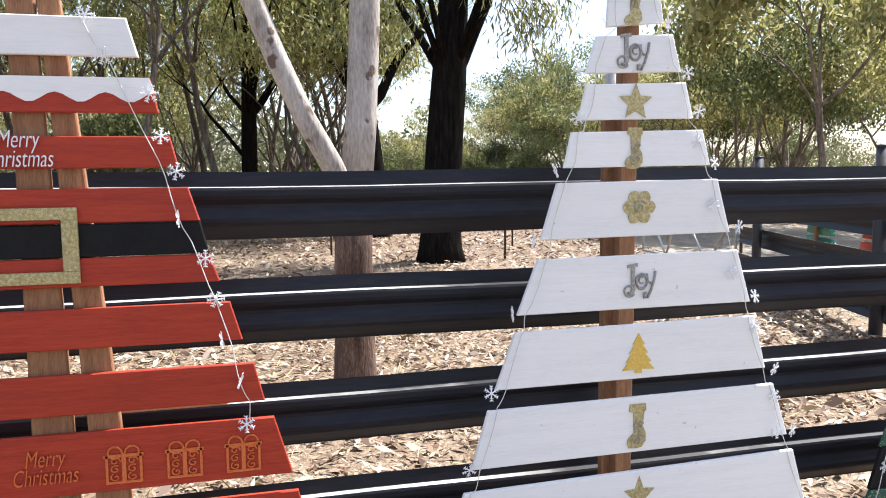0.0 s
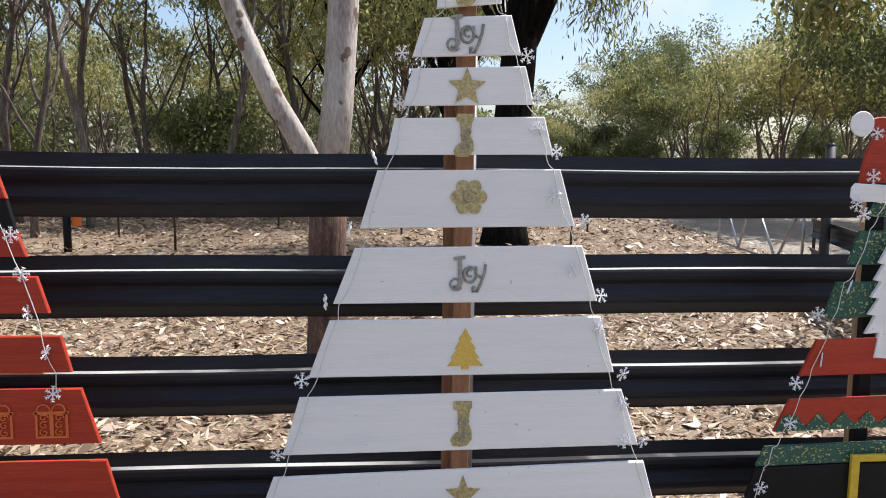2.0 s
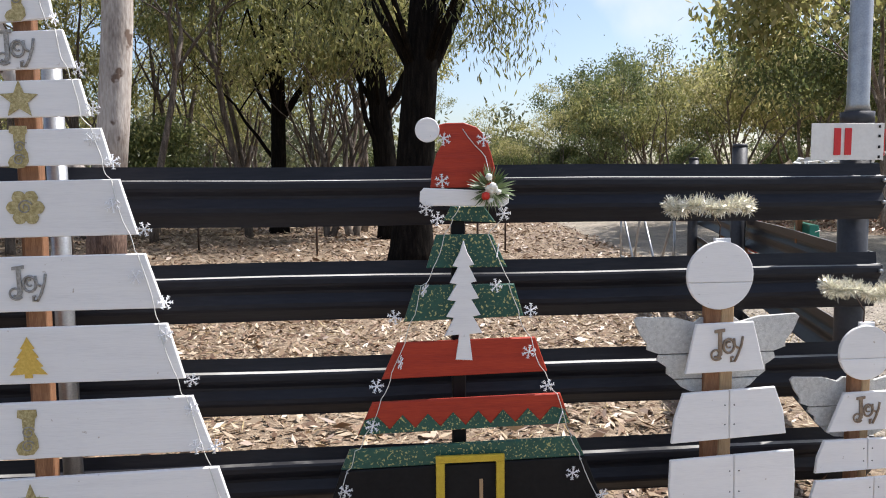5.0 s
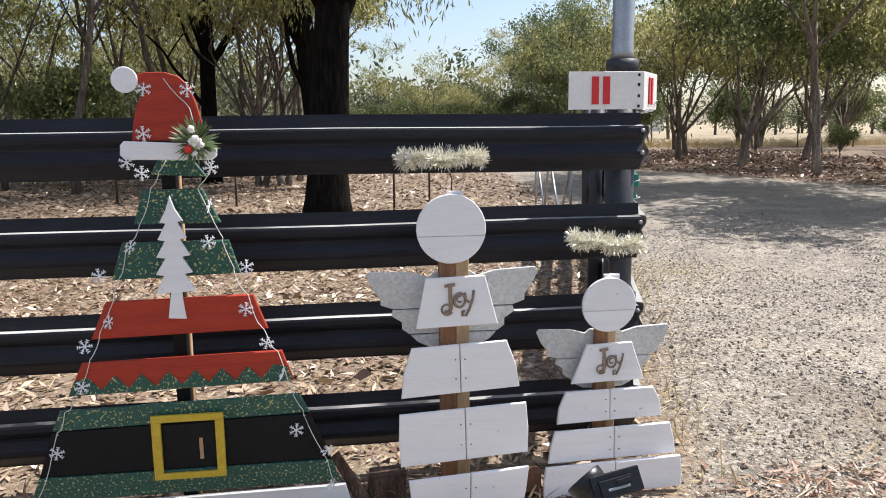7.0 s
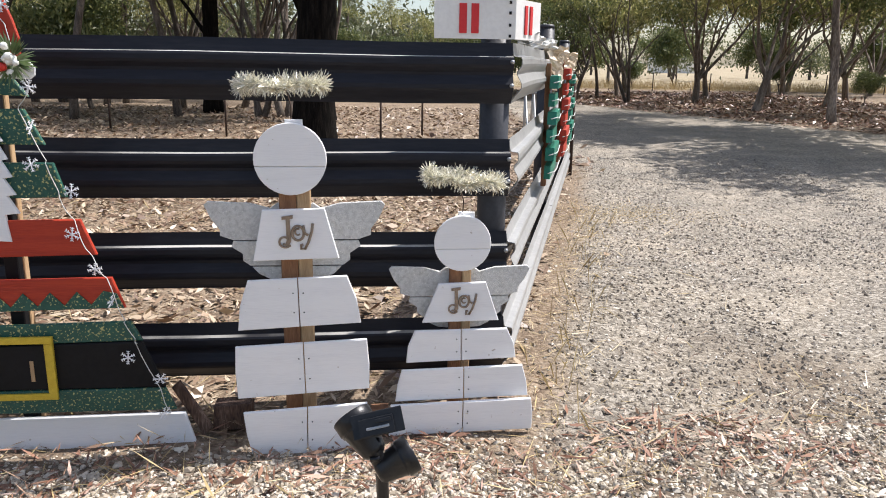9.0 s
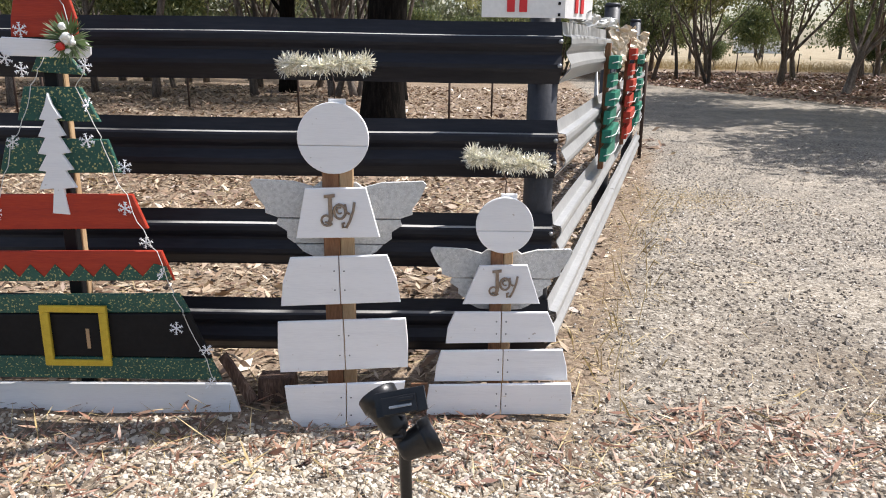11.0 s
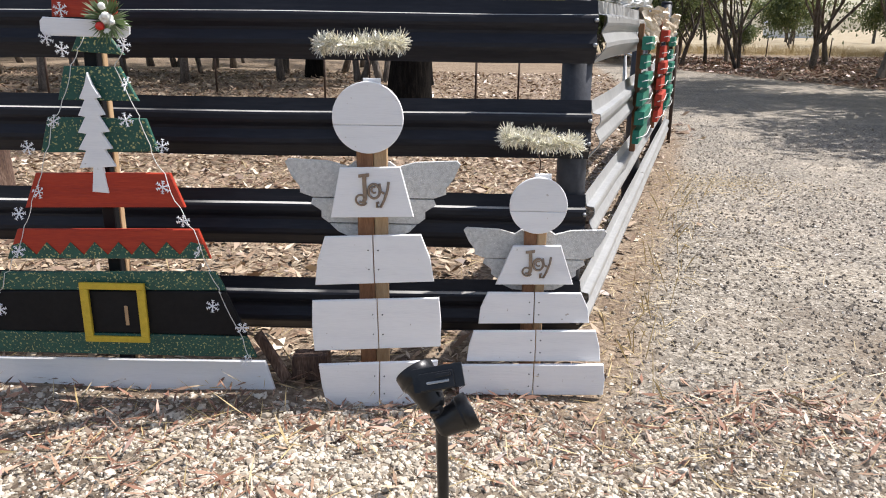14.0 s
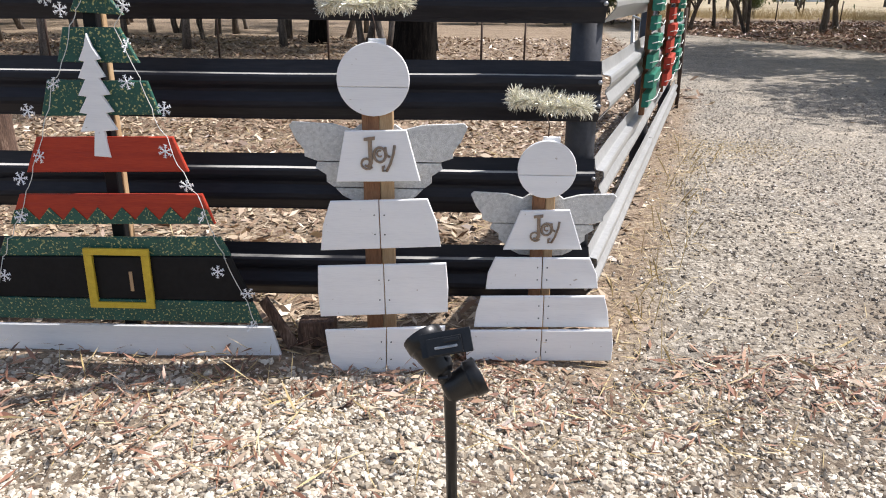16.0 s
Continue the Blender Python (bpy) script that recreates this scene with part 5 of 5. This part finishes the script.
def gum_tree(name, seed, trunk_h, limb, radius, lean, bark, leaf, label, levels=3, per=26, leaf_len=0.18, leaf_w=0.022, clump=0.42, up=0.25, stems=1, droop=0.7):
    """Trunk with forking limbs, and a crown of many separate leaves; stands at the origin."""
    rng = np.random.default_rng(seed)
    pieces, tips = [], []
    for s in range(stems):
        ang = rng.uniform(0, 6.28)
        ln = Vector((lean[0], lean[1], 1)) if stems == 1 else Vector((0.35 * math.cos(ang + s * 2.2), 0.35 * math.sin(ang + s * 2.2), 1))
        pts, rad = [Vector((0.05 * s, 0, -0.15))], [radius * 1.25]
        d = ln.normalized()
        m = 6
        for i in range(m):
            d = (d + Vector((rng.normal(0, 0.06), rng.normal(0, 0.06), 0.02))).normalized()
            pts.append(pts[-1] + d * trunk_h / m)
            rad.append(radius * (1 - 0.35 * (i + 1) / m))
        pieces.append(tube_data(pts, rad, 10))
        for k in range(4 if stems == 1 else 3):
            a = k * 2 * math.pi / 4 + rng.uniform(-0.6, 0.6)
            f = rng.uniform(0.62, 1.0) if k else 1.0
            q = pts[0].lerp(pts[-1], 1) if f == 1.0 else pts[min(m - 1, int(f * m))]
            w = Vector((0.6 * math.cos(a), 0.6 * math.sin(a), 0.85)) if k else Vector((d.x, d.y, 1))
            grow(rng, q, w, limb * rng.uniform(0.75, 1.1), rad[-1] * 0.75, 1, levels, pieces, tips, 0.55, up)
    root = thing(name, 0, 0, 0, label, "tree")
    v, f = joined(pieces)
    mesh_object("trunk", v, f, bark, root, "", True)
    lv, lf = leaf_cloud(rng, tips, clump, per, leaf_len, leaf_w, droop)
    crown = new("crown", array_mesh("crown", lv, lf, leaf))
    crown.parent = root
    crown["label"] = "sparse drooping grey-green foliage"
    return root


# the pale forked gum just behind the fence
rng = np.random.default_rng(41)
pale = thing("gum_tree", 1.84, 6.5, 0, "pale smooth-barked forked gum tree with a rough brown base", "tree", "gum trees")
base = [(1.84, 6.5, -0.15), (1.83, 6.5, 0.15), (1.84, 6.5, 0.6), (1.84, 6.5, 1.1), (1.86, 6.52, 1.62)]
place(mesh_object("trunk_base", *tube_data(base, [0.23, 0.175, 0.155, 0.15, 0.15], 16, True, 0.05, random.Random(3)), BARK_ROUGH, None, "rough peeling brown bark", True), pale)
stem = [(1.86, 6.52, 1.58), (1.93, 6.55, 2.2), (1.98, 6.6, 3.0), (2.02, 6.65, 4.2), (1.95, 6.8, 6.0), (2.1, 7.0, 8.0)]
limb_pts = [(1.84, 6.46, 1.45), (1.66, 6.32, 1.85), (1.46, 6.25, 2.20), (1.26, 6.25, 2.65), (1.05, 6.25, 3.18), (0.6, 6.2, 4.0), (0.35, 6.2, 5.5), (0.2, 6.2, 6.8)]
pieces, tips = [tube_data(stem, [0.14, 0.125, 0.122, 0.115, 0.10, 0.07], 14), tube_data(limb_pts, [0.10, 0.088, 0.082, 0.082, 0.085, 0.085, 0.075, 0.06], 12)], []
for q, w in ((stem[4], (0.5, 0.4, 0.7)), (stem[4], (-0.4, 0.6, 0.8)), (stem[5], (0.1, 0.2, 1)), (stem[5], (0.7, 0.3, 0.6)), (limb_pts[6], (-0.8, 0.3, 0.5)), (limb_pts[7], (-0.3, 0.4, 1)), (limb_pts[7], (-0.6, -0.2, 0.7))):
    grow(rng, q, w, 2.0, 0.05, 1, 3, pieces, tips)
v, f = joined(pieces)
place(mesh_object("trunk", v, f, BARK_PALE, None, "smooth pale grey-pink bark", True), pale)
lv, lf = leaf_cloud(rng, tips, 0.32, 60, 0.15, 0.016)
place(new("crown", array_mesh("crown", lv, lf, LEAF)), pale)
pale.location += Vector((-0.15, -0.36, 0))


def dark_tree(x, y, r, bend, seed, label, hang=(), low=True):
    """A black ironbark: thick trunk, forks high up and hanging leaves."""
    rng = np.random.default_rng(seed)
    e = thing("ironbark_tree", x, y, 0, label, "tree", "ironbark trees")
    pts = [(x, y, -0.2), (x, y, 0.25), (x + 0.02, y, 0.9), (x + bend * 0.3, y, 2.2), (x + bend * 0.6, y, 3.6), (x + bend, y, 5.5), (x + bend * 1.3, y, 8.0), (x + bend, y + 0.3, 11)]
    rad = [r * 1.5, r * 1.25, r * 1.05, r, r * 0.92, r * 0.8, r * 0.6, r * 0.3]
    pcs, tps = [tube_data(pts, rad, 18, True, 0.06, random.Random(seed))], []
    forks = ((3, (-0.8, 0.2, 0.9), 3.4, 0.3),) if low else ()
    for i, w, ln, rr in forks + ((4, (0.6, -0.1, 1.0), 3.2, 0.55), (4, (-0.5, 0.5, 0.8), 3.0, 0.3), (5, (0.8, 0.2, 0.6), 2.8, 0.3), (6, (-0.7, -0.3, 0.6), 2.4, 0.25), (6, (0.5, -0.6, 0.7), 2.4, 0.25), (7, (0.1, 0, 1), 2.0, 0.25)):
        grow(rng, pts[i], w, ln, r * rr, 1, 3, pcs, tps, 0.55, 0.18)
    high = list(tps)
    tps = []
    for q in hang:
        pcs.append(tube_data([pts[4], ((pts[4][0] + q[0]) / 2, q[1], q[2] + 1.0), q], [r * 0.22, r * 0.12, r * 0.03], 6))
        for k in range(4):
            tps.append((q[0] + rng.normal(0, 0.35), q[1] + rng.normal(0, 0.3), q[2] + rng.uniform(-0.5, 0.6)))
    v, f = joined(pcs)
    place(mesh_object("trunk", v, f, BARK_DARK, None, "deeply furrowed black bark", True), e)
    lv, lf = leaf_cloud(rng, high, 0.42, 150, 0.20, 0.022, 1.3)
    if tps:
        hv, hf = leaf_cloud(rng, tps, 0.34, 90, 0.19, 0.017, 1.3)
        lv, lf = np.concatenate([lv, hv]), np.concatenate([lf, hf + len(lv)])
    place(new("crown", array_mesh("crown", lv, lf, LEAF)), e)
    return e


dark_tree(4.66, 15.3, 0.37, 0.35, 11, "large black-barked ironbark tree in leaf litter", ((6.4, 14.4, 4.5), (6.0, 14.2, 4.7), (6.8, 14.6, 4.9), (3.2, 14.2, 5.0), (2.6, 14.5, 4.9)), False)
dark_tree(0.85, 25.0, 0.25, 0.1, 12, "slender black-barked ironbark tree in leaf litter", ((0.2, 21.5, 5.4), (0.9, 21.4, 5.2), (2.3, 21.5, 5.5)))
dark_tree(4.44, 22.0, 0.32, -0.5, 13, "black-barked ironbark tree in leaf litter", ((3.4, 19.6, 5.2),))

KINDS = [
    gum_tree("gum_tree", 101, 3.8, 2.7, 0.075, (0.12, 0.0), BARK_GREY, LEAF, "slender gum tree with sparse olive foliage", per=58, leaf_w=0.024, leaf_len=0.16, clump=0.20),
    gum_tree("gum_tree", 102, 2.6, 2.8, 0.07, (-0.22, 0.1), BARK_GREY, LEAF, "low-branched leaning gum tree with olive foliage", per=58, leaf_w=0.024, leaf_len=0.16, clump=0.21, up=0.15),
    gum_tree("gum_tree", 103, 4.8, 2.5, 0.09, (0.05, 0.08), BARK_GREY, LEAF_DARK, "tall gum tree with dark green foliage", per=58, leaf_w=0.024, leaf_len=0.16, clump=0.21),
    gum_tree("gum_tree", 104, 2.0, 2.1, 0.075, (0, 0), BARK_GREY, LEAF, "multi-stemmed mallee gum with yellow-green foliage", per=60, leaf_w=0.028, clump=0.20, stems=3, up=0.22),
    gum_tree("gum_tree", 105, 2.6, 2.9, 0.13, (0.2, -0.1), BARK_GREY, LEAF_DARK, "spreading gum tree with dark green foliage", per=85, leaf_w=0.032, clump=0.27, up=0.12),
    gum_tree("gum_tree", 106, 0.9, 1.5, 0.05, (0, 0), BARK_GREY, LEAF_DARK, "bushy young gum with dark olive foliage to the ground", per=60, leaf_w=0.03, clump=0.23, stems=3, up=0.05),
    gum_tree("gum_tree", 107, 2.6, 2.2, 0.085, (0, 0), BARK_GREY, LEAF, "slender two-stemmed gum with thin yellow-green foliage", per=34, leaf_w=0.026, clump=0.24, stems=2, up=0.28),
    gum_tree("gum_tree", 108, 1.5, 3.3, 0.15, (0.16, 0.05), BARK_ROADSIDE, LEAF_DARK, "roadside gum with a crooked pale-limbed trunk and dark crown", per=130, leaf_w=0.036, leaf_len=0.2, clump=0.46, up=0.10),
    gum_tree("gum_tree", 109, 1.2, 3.2, 0.14, (-0.14, 0.08), BARK_ROADSIDE, LEAF, "roadside gum with low crooked limbs and olive crown", per=115, leaf_w=0.036, leaf_len=0.2, clump=0.46, up=0.10),
    gum_tree("gum_tree", 110, 3.0, 3.0, 0.085, (0.05, 0.0), BARK_ROADSIDE, LEAF, "broad shady gum with a thick dark crown", per=190, leaf_w=0.045, leaf_len=0.26, clump=0.44, up=0.12),
]


def plant(kind, x, y, s, turn, grp="woodland gum trees"):
    o = copy_thing(KINDS[kind], Matrix.Translation((x, y, -0.03)) @ Matrix.Rotation(turn, 4, "Z") @ Matrix.Scale(s, 4))
    o["group"] = grp
    return o


rt = random.Random(77)
# separate gums along the far side of the drive, standing clear of one another
for x, y, k, s in ((20.3, 27.6, 7, 1.15), (20.8, 34.2, 8, 1.2), (21.2, 45.0, 7, 1.2), (25.5, 31.5, 7, 1.25), (30.0, 37.0, 8, 1.3), (26.5, 47.0, 7, 1.2),
                   (33.0, 29.0, 7, 1.25), (36.0, 44.0, 8, 1.2), (24.6, 21.5, 8, 1.2), (18.6, 48.0, 7, 1.1), (31.0, 45.0, 7, 1.2), (38.0, 36.0, 7, 1.2), (23.5, 39.0, 8, 1.15),
                   (19.0, 40.0, 8, 1.0), (28.0, 41.0, 8, 1.2), (34.0, 50.0, 7, 1.3), (40.0, 50.0, 8, 1.3), (27.5, 26.0, 8, 1.2)):
    plant(k, x, y, s, rt.uniform(0, 6.28), "gum trees by the drive")
# dark scrub before the paddock
for x, y, k, s in ((24.0, 52.0, 5, 0.55), (22.0, 58.0, 5, 1.2), (29.0, 57.0, 5, 1.3), (35.0, 55.0, 5, 1.3), (42.0, 53.0, 5, 1.3), (26.0, 64.0, 4, 1.2), (38.0, 60.0, 4, 1.3), (46.0, 58.0, 4, 1.3), (33.0, 49.0, 5, 0.6), (37.0, 41.0, 5, 0.6), (41.0, 45.0, 5, 0.7), (28.6, 33.5, 5, 0.45), (31.5, 24.0, 5, 0.5)):
    plant(k, x, y, s, rt.uniform(0, 6.28), "gum trees by the drive")
# the thick crowns whose shade lies on the drive
plant(9, 18.2, 14.0, 1.12, 0.6, "gum trees by the drive")
plant(9, 20.2, 22.5, 1.7, 2.4, "gum trees by the drive")
# beyond the fence's end: a dark clump, lighter mallees and bushy young gums
for x, y, k, s in ((15.6, 36.0, 4, 0.8), (17.3, 38.0, 2, 0.95), (11.4, 43.0, 4, 0.62), (14.6, 43.0, 0, 0.85), (6.8, 42.0, 0, 0.75), (7.5, 40.5, 5, 0.85),
                   (10.5, 40.0, 5, 0.85), (13.0, 41.0, 5, 0.9), (9.2, 44.0, 5, 1.0), (16.4, 41.0, 3, 1.2), (16.0, 45.0, 5, 1.1), (12.3, 45.0, 5, 1.1),
                   (6.0, 40.0, 5, 0.75), (14.2, 37.5, 5, 0.85), (5.0, 44.0, 5, 1.0), (17.6, 47.0, 4, 1.25), (12.0, 40.0, 6, 0.75), (17.2, 33.0, 6, 1.0), (9.6, 41.0, 6, 0.8)):
    plant(k, x, y, s, rt.uniform(0, 6.28))
# the wood to the back and left
made = []
while len(made) < 46:
    x, y = rt.uniform(-26, 4.6), rt.uniform(16, 46)
    if abs(x) > 0.95 * y + 3 or (y < 21 and -4 < x) or any((x - a) ** 2 + (y - b) ** 2 < 4.0 for a, b in made):
        continue
    made.append((x, y))
    plant(rt.choice((0, 0, 1, 2, 2, 6, 6, 5)), x, y, rt.uniform(0.95, 1.4), rt.uniform(0, 6.28))
for x, y, k, s in ((-2.2, 21.5, 2, 1.25), (-4.8, 23.5, 0, 1.3), (-7.0, 20.0, 2, 1.2), (-0.6, 27.0, 2, 1.3), (3.0, 28.0, 0, 1.3), (-9.8, 24.0, 2, 1.4), (-3.2, 29.5, 0, 1.5), (-6.6, 30.0, 2, 1.4),
                   (-12.0, 20.5, 0, 1.4), (1.6, 31.0, 0, 1.4), (2.6, 23.0, 6, 1.25), (4.0, 33.0, 2, 1.15)):
    plant(k, x, y, s, rt.uniform(0, 6.28))
for k in KINDS:
    k.location = (rt.uniform(-30, -26), 30 + 4 * KINDS.index(k), 0)
    k["group"] = "woodland gum trees"

# far woods
rf = np.random.default_rng(9)
cv, cf, tv, tf, off, toff = [], [], [], [], 0, 0
for i in range(330):
    ang = rf.uniform(-1.15, 1.15)
    dist = rf.uniform(55, 150) if i % 3 else rf.uniform(48, 70)
    x, y = 4 + dist * math.sin(ang), dist * math.cos(ang)
    if x > 14 and y + 0.35 * (x - 18) < 85 and not (x > 75 and i % 2):
        continue
    h = rf.uniform(3.6, 6.4) * (1.0 if x > 2 else 1.5)
    tips = np.stack([x + rf.normal(0, h * 0.2, 26), y + rf.normal(0, h * 0.2, 26), h * rf.uniform(0.22, 1.0, 26)], -1)
    v, f = leaf_cloud(rf, tips, 0.6, 24, 0.46, 0.11, 0.5)
    cv.append(v)
    cf.append(f + off)
    off += len(v)
    a, b = tube_data([(x, y, -0.3), (x + rf.normal(0, 0.3), y, h * 0.4), (x + rf.normal(0, 0.5), y, h * 0.8)], [0.2, 0.15, 0.05], 5)
    tv += a
    tf += [tuple(q + toff for q in p) for p in b]
    toff += len(a)
far = new("far_woods", array_mesh("far_woods", np.concatenate(cv), np.concatenate(cf), LEAF_FAR))
tagged(far, "hazy olive belt of distant gum trees", "woods", kind="stuff")
trunks = mesh_object("far_trunks", tv, tf, BARK_GREY)
tagged(trunks, "slim trunks of the distant gum trees", "woods", kind="stuff")

# ---------------- loose ground cover ----------------
def behind(x, y):
    d = (x - CORNER.x) * BACK_OUT.x + (y - CORNER.y) * BACK_OUT.y
    return clear_drive(x, y) * (y > 2.9) * np.where((d > 0.0) & (y < 12), 0.12, 1.0)


scatter("leaf_litter", LITTER, 62000, (-5, 10), (3.0, 12), (0.03, 0.14), behind, "dry gum leaves and bark strips", "leaf", 21)
scatter("leaf_litter", LITTER_RED, 15000, (2.0, 8.0), (1.2, 3.5), (0.025, 0.11), lambda x, y: 0.03 + 0.9 * np.exp(-((y - 2.68) / 0.30) ** 2) * (0.3 + 0.7 * (np.sin(x * 4.1 + y * 3) > -0.1)), "dry gum leaves and bark strips", "strip", 23, 0.006)
scatter("leaf_litter", LITTER_RED, 30000, (14, 30), (16, 46), (0.08, 0.26), clear_drive, "red-brown gum leaves and bark under the roadside trees", "leaf", 38)
scatter("leaf_litter", LITTER, 40000, (-12, 16), (12, 28), (0.06, 0.2), behind, "dry gum leaves and bark strips", "leaf", 22)
scatter("twigs", STRAW, 5200, (-3, 9), (2.0, 9), (0.06, 0.26), lambda x, y: 0.25 + 0.7 * (1 - zones(x, y)[0]), "pale dry twigs and straw", "stick", 24)
scatter("straw_chips", STRAW, 34000, (6.8, 10.6), (6.6, 9.8), (0.008, 0.035), lambda x, y: np.exp(-((x - 8.6) ** 2 / 0.55 + (y - 8.15) ** 2 / 0.30)), "spilled pale straw chips", "leaf", 25, 0.016)
scatter("twigs", STRAW, 3600, (6.4, 8.2), (2.2, 7.5), (0.04, 0.16), lambda x, y: np.exp(-((x - 6.75 - 0.3 * (y - 3.4).clip(0)) / 0.28) ** 2), "pale straw along the fence foot", "stick", 35, 0.004)
scatter("twigs", STRAW, 1500, (4.0, 9.0), (1.4, 3.2), (0.05, 0.2), lambda x, y: np.exp(-((y - 2.6) / 0.4) ** 2) * 0.6 + 0.25, "pale dry twigs and straw", "stick", 36, 0.012)


def edge_fade(x, y):
    """The loose pieces thin out towards the open ground in front."""
    return smooth_step(2.3, 3.5, x) * smooth_step(0.5, 1.5, y) * (1 - smooth_step(9.0, 10.5, x))


def bare(x, y):
    """Where the stones lie thick: clumps with bare earth between."""
    n = np.sin(x * 3.1 + 2 * np.sin(y * 2.3)) * np.sin(y * 4.3 + x) + 0.5 * np.sin(x * 7.7 - y * 5.1)
    return 0.30 + 0.70 * (n > -0.35)


scatter("pebbles", PEBBLE, 54000, (2.3, 10.0), (0.5, 2.9), (0.008, 0.020), lambda x, y: zones(x, y)[1] * bare(x, y) * edge_fade(x, y), "cream rounded pebbles", "stone", 26, 0.0, True)
scatter("pebbles", PEBBLE, 48000, (2.3, 10.5), (0.5, 3.4), (0.004, 0.011), lambda x, y: 0.9 * zones(x, y)[1] * edge_fade(x, y), "small cream stones between the pebbles", "stone", 40)
scatter("pebbles", STONE, 9000, (2.3, 10.5), (0.5, 3.4), (0.007, 0.017), lambda x, y: (0.6 * zones(x, y)[1] + 0.1) * edge_fade(x, y), "dark stones among the pebbles", "stone", 29)
scatter("bark_flakes", LITTER_RED, 7000, (3.0, 8.4), (1.2, 3.1), (0.035, 0.13), lambda x, y: (np.sin(x * 2.3 + 1.5 * np.sin(y * 3.1)) * np.sin(y * 5.0 + x * 1.3) > 0.35) * 0.8 + 0.04, "red-brown strips of fallen bark", "strip", 37, 0.012)
def drive_fade(x, y):
    """Stones thin out along the drive, in patches."""
    return zones(x, y)[0] * (0.35 + 0.65 * (np.sin(x * 1.3 + y * 0.4) * np.sin(y * 0.9 - x * 0.6) > -0.3)) * (1 - smooth_step(5.0, 17.0, y))


scatter("gravel", STONE, 60000, (6.2, 13), (1.5, 17), (0.006, 0.019), drive_fade, "grey-brown crushed gravel", "stone", 27)
scatter("pebbles", PEBBLE, 26000, (6.2, 13), (1.2, 17), (0.005, 0.015), lambda x, y: 0.8 * drive_fade(x, y), "cream stones in the drive", "stone", 28)
scatter("leaf_litter", LITTER, 7000, (6.6, 13), (1.5, 14), (0.02, 0.07), lambda x, y: 0.7 * zones(x, y)[0] * (1 - smooth_step(6.0, 14.0, y)), "small dark leaves and bark chips on the drive", "strip", 39, 0.008)


def grass(name, spots, count, h, label, seed):
    r = np.random.default_rng(seed)
    vs = []
    for x0, y0, sx, sy in spots:
        n = count
        x, y = r.normal(x0, sx, n), r.normal(y0, sy, n)
        hh = h * r.uniform(0.35, 1.0, n)
        a = r.uniform(0, 6.28, n)
        b = r.uniform(0.1, 0.75, n) * hh
        c = np.stack([x, y, height(x, y)], -1)
        d = np.stack([np.cos(a) * b, np.sin(a) * b, hh], -1)
        w = np.stack([-np.sin(a), np.cos(a), np.zeros(n)], -1) * 0.003 * max(1, h * 1.6)
        vs.append(np.stack([c - w, c + w, c + d * 0.55 + w * 0.8 + [0, 0, 0.02], c + d], 1).reshape(-1, 3))
    v = np.concatenate(vs)
    ob = new(name, array_mesh(name, v, np.arange(len(v)).reshape(-1, 4), STRAW))
    return tagged(ob, label, "grass", kind="stuff")


grass("dry_grass", [(6.75 + 0.28 * i * 0.7, 3.2 + 0.9 * i * 0.7, 0.09, 0.3) for i in range(8)], 7, 0.30, "dry straw grass along the fence foot", 31)
grass("dry_grass", [(18 + 2.6 * i, 53.5 - 0.45 * i, 1.6, 1.2) for i in range(14)], 900, 0.85, "tall dry grass at the paddock's edge", 32)
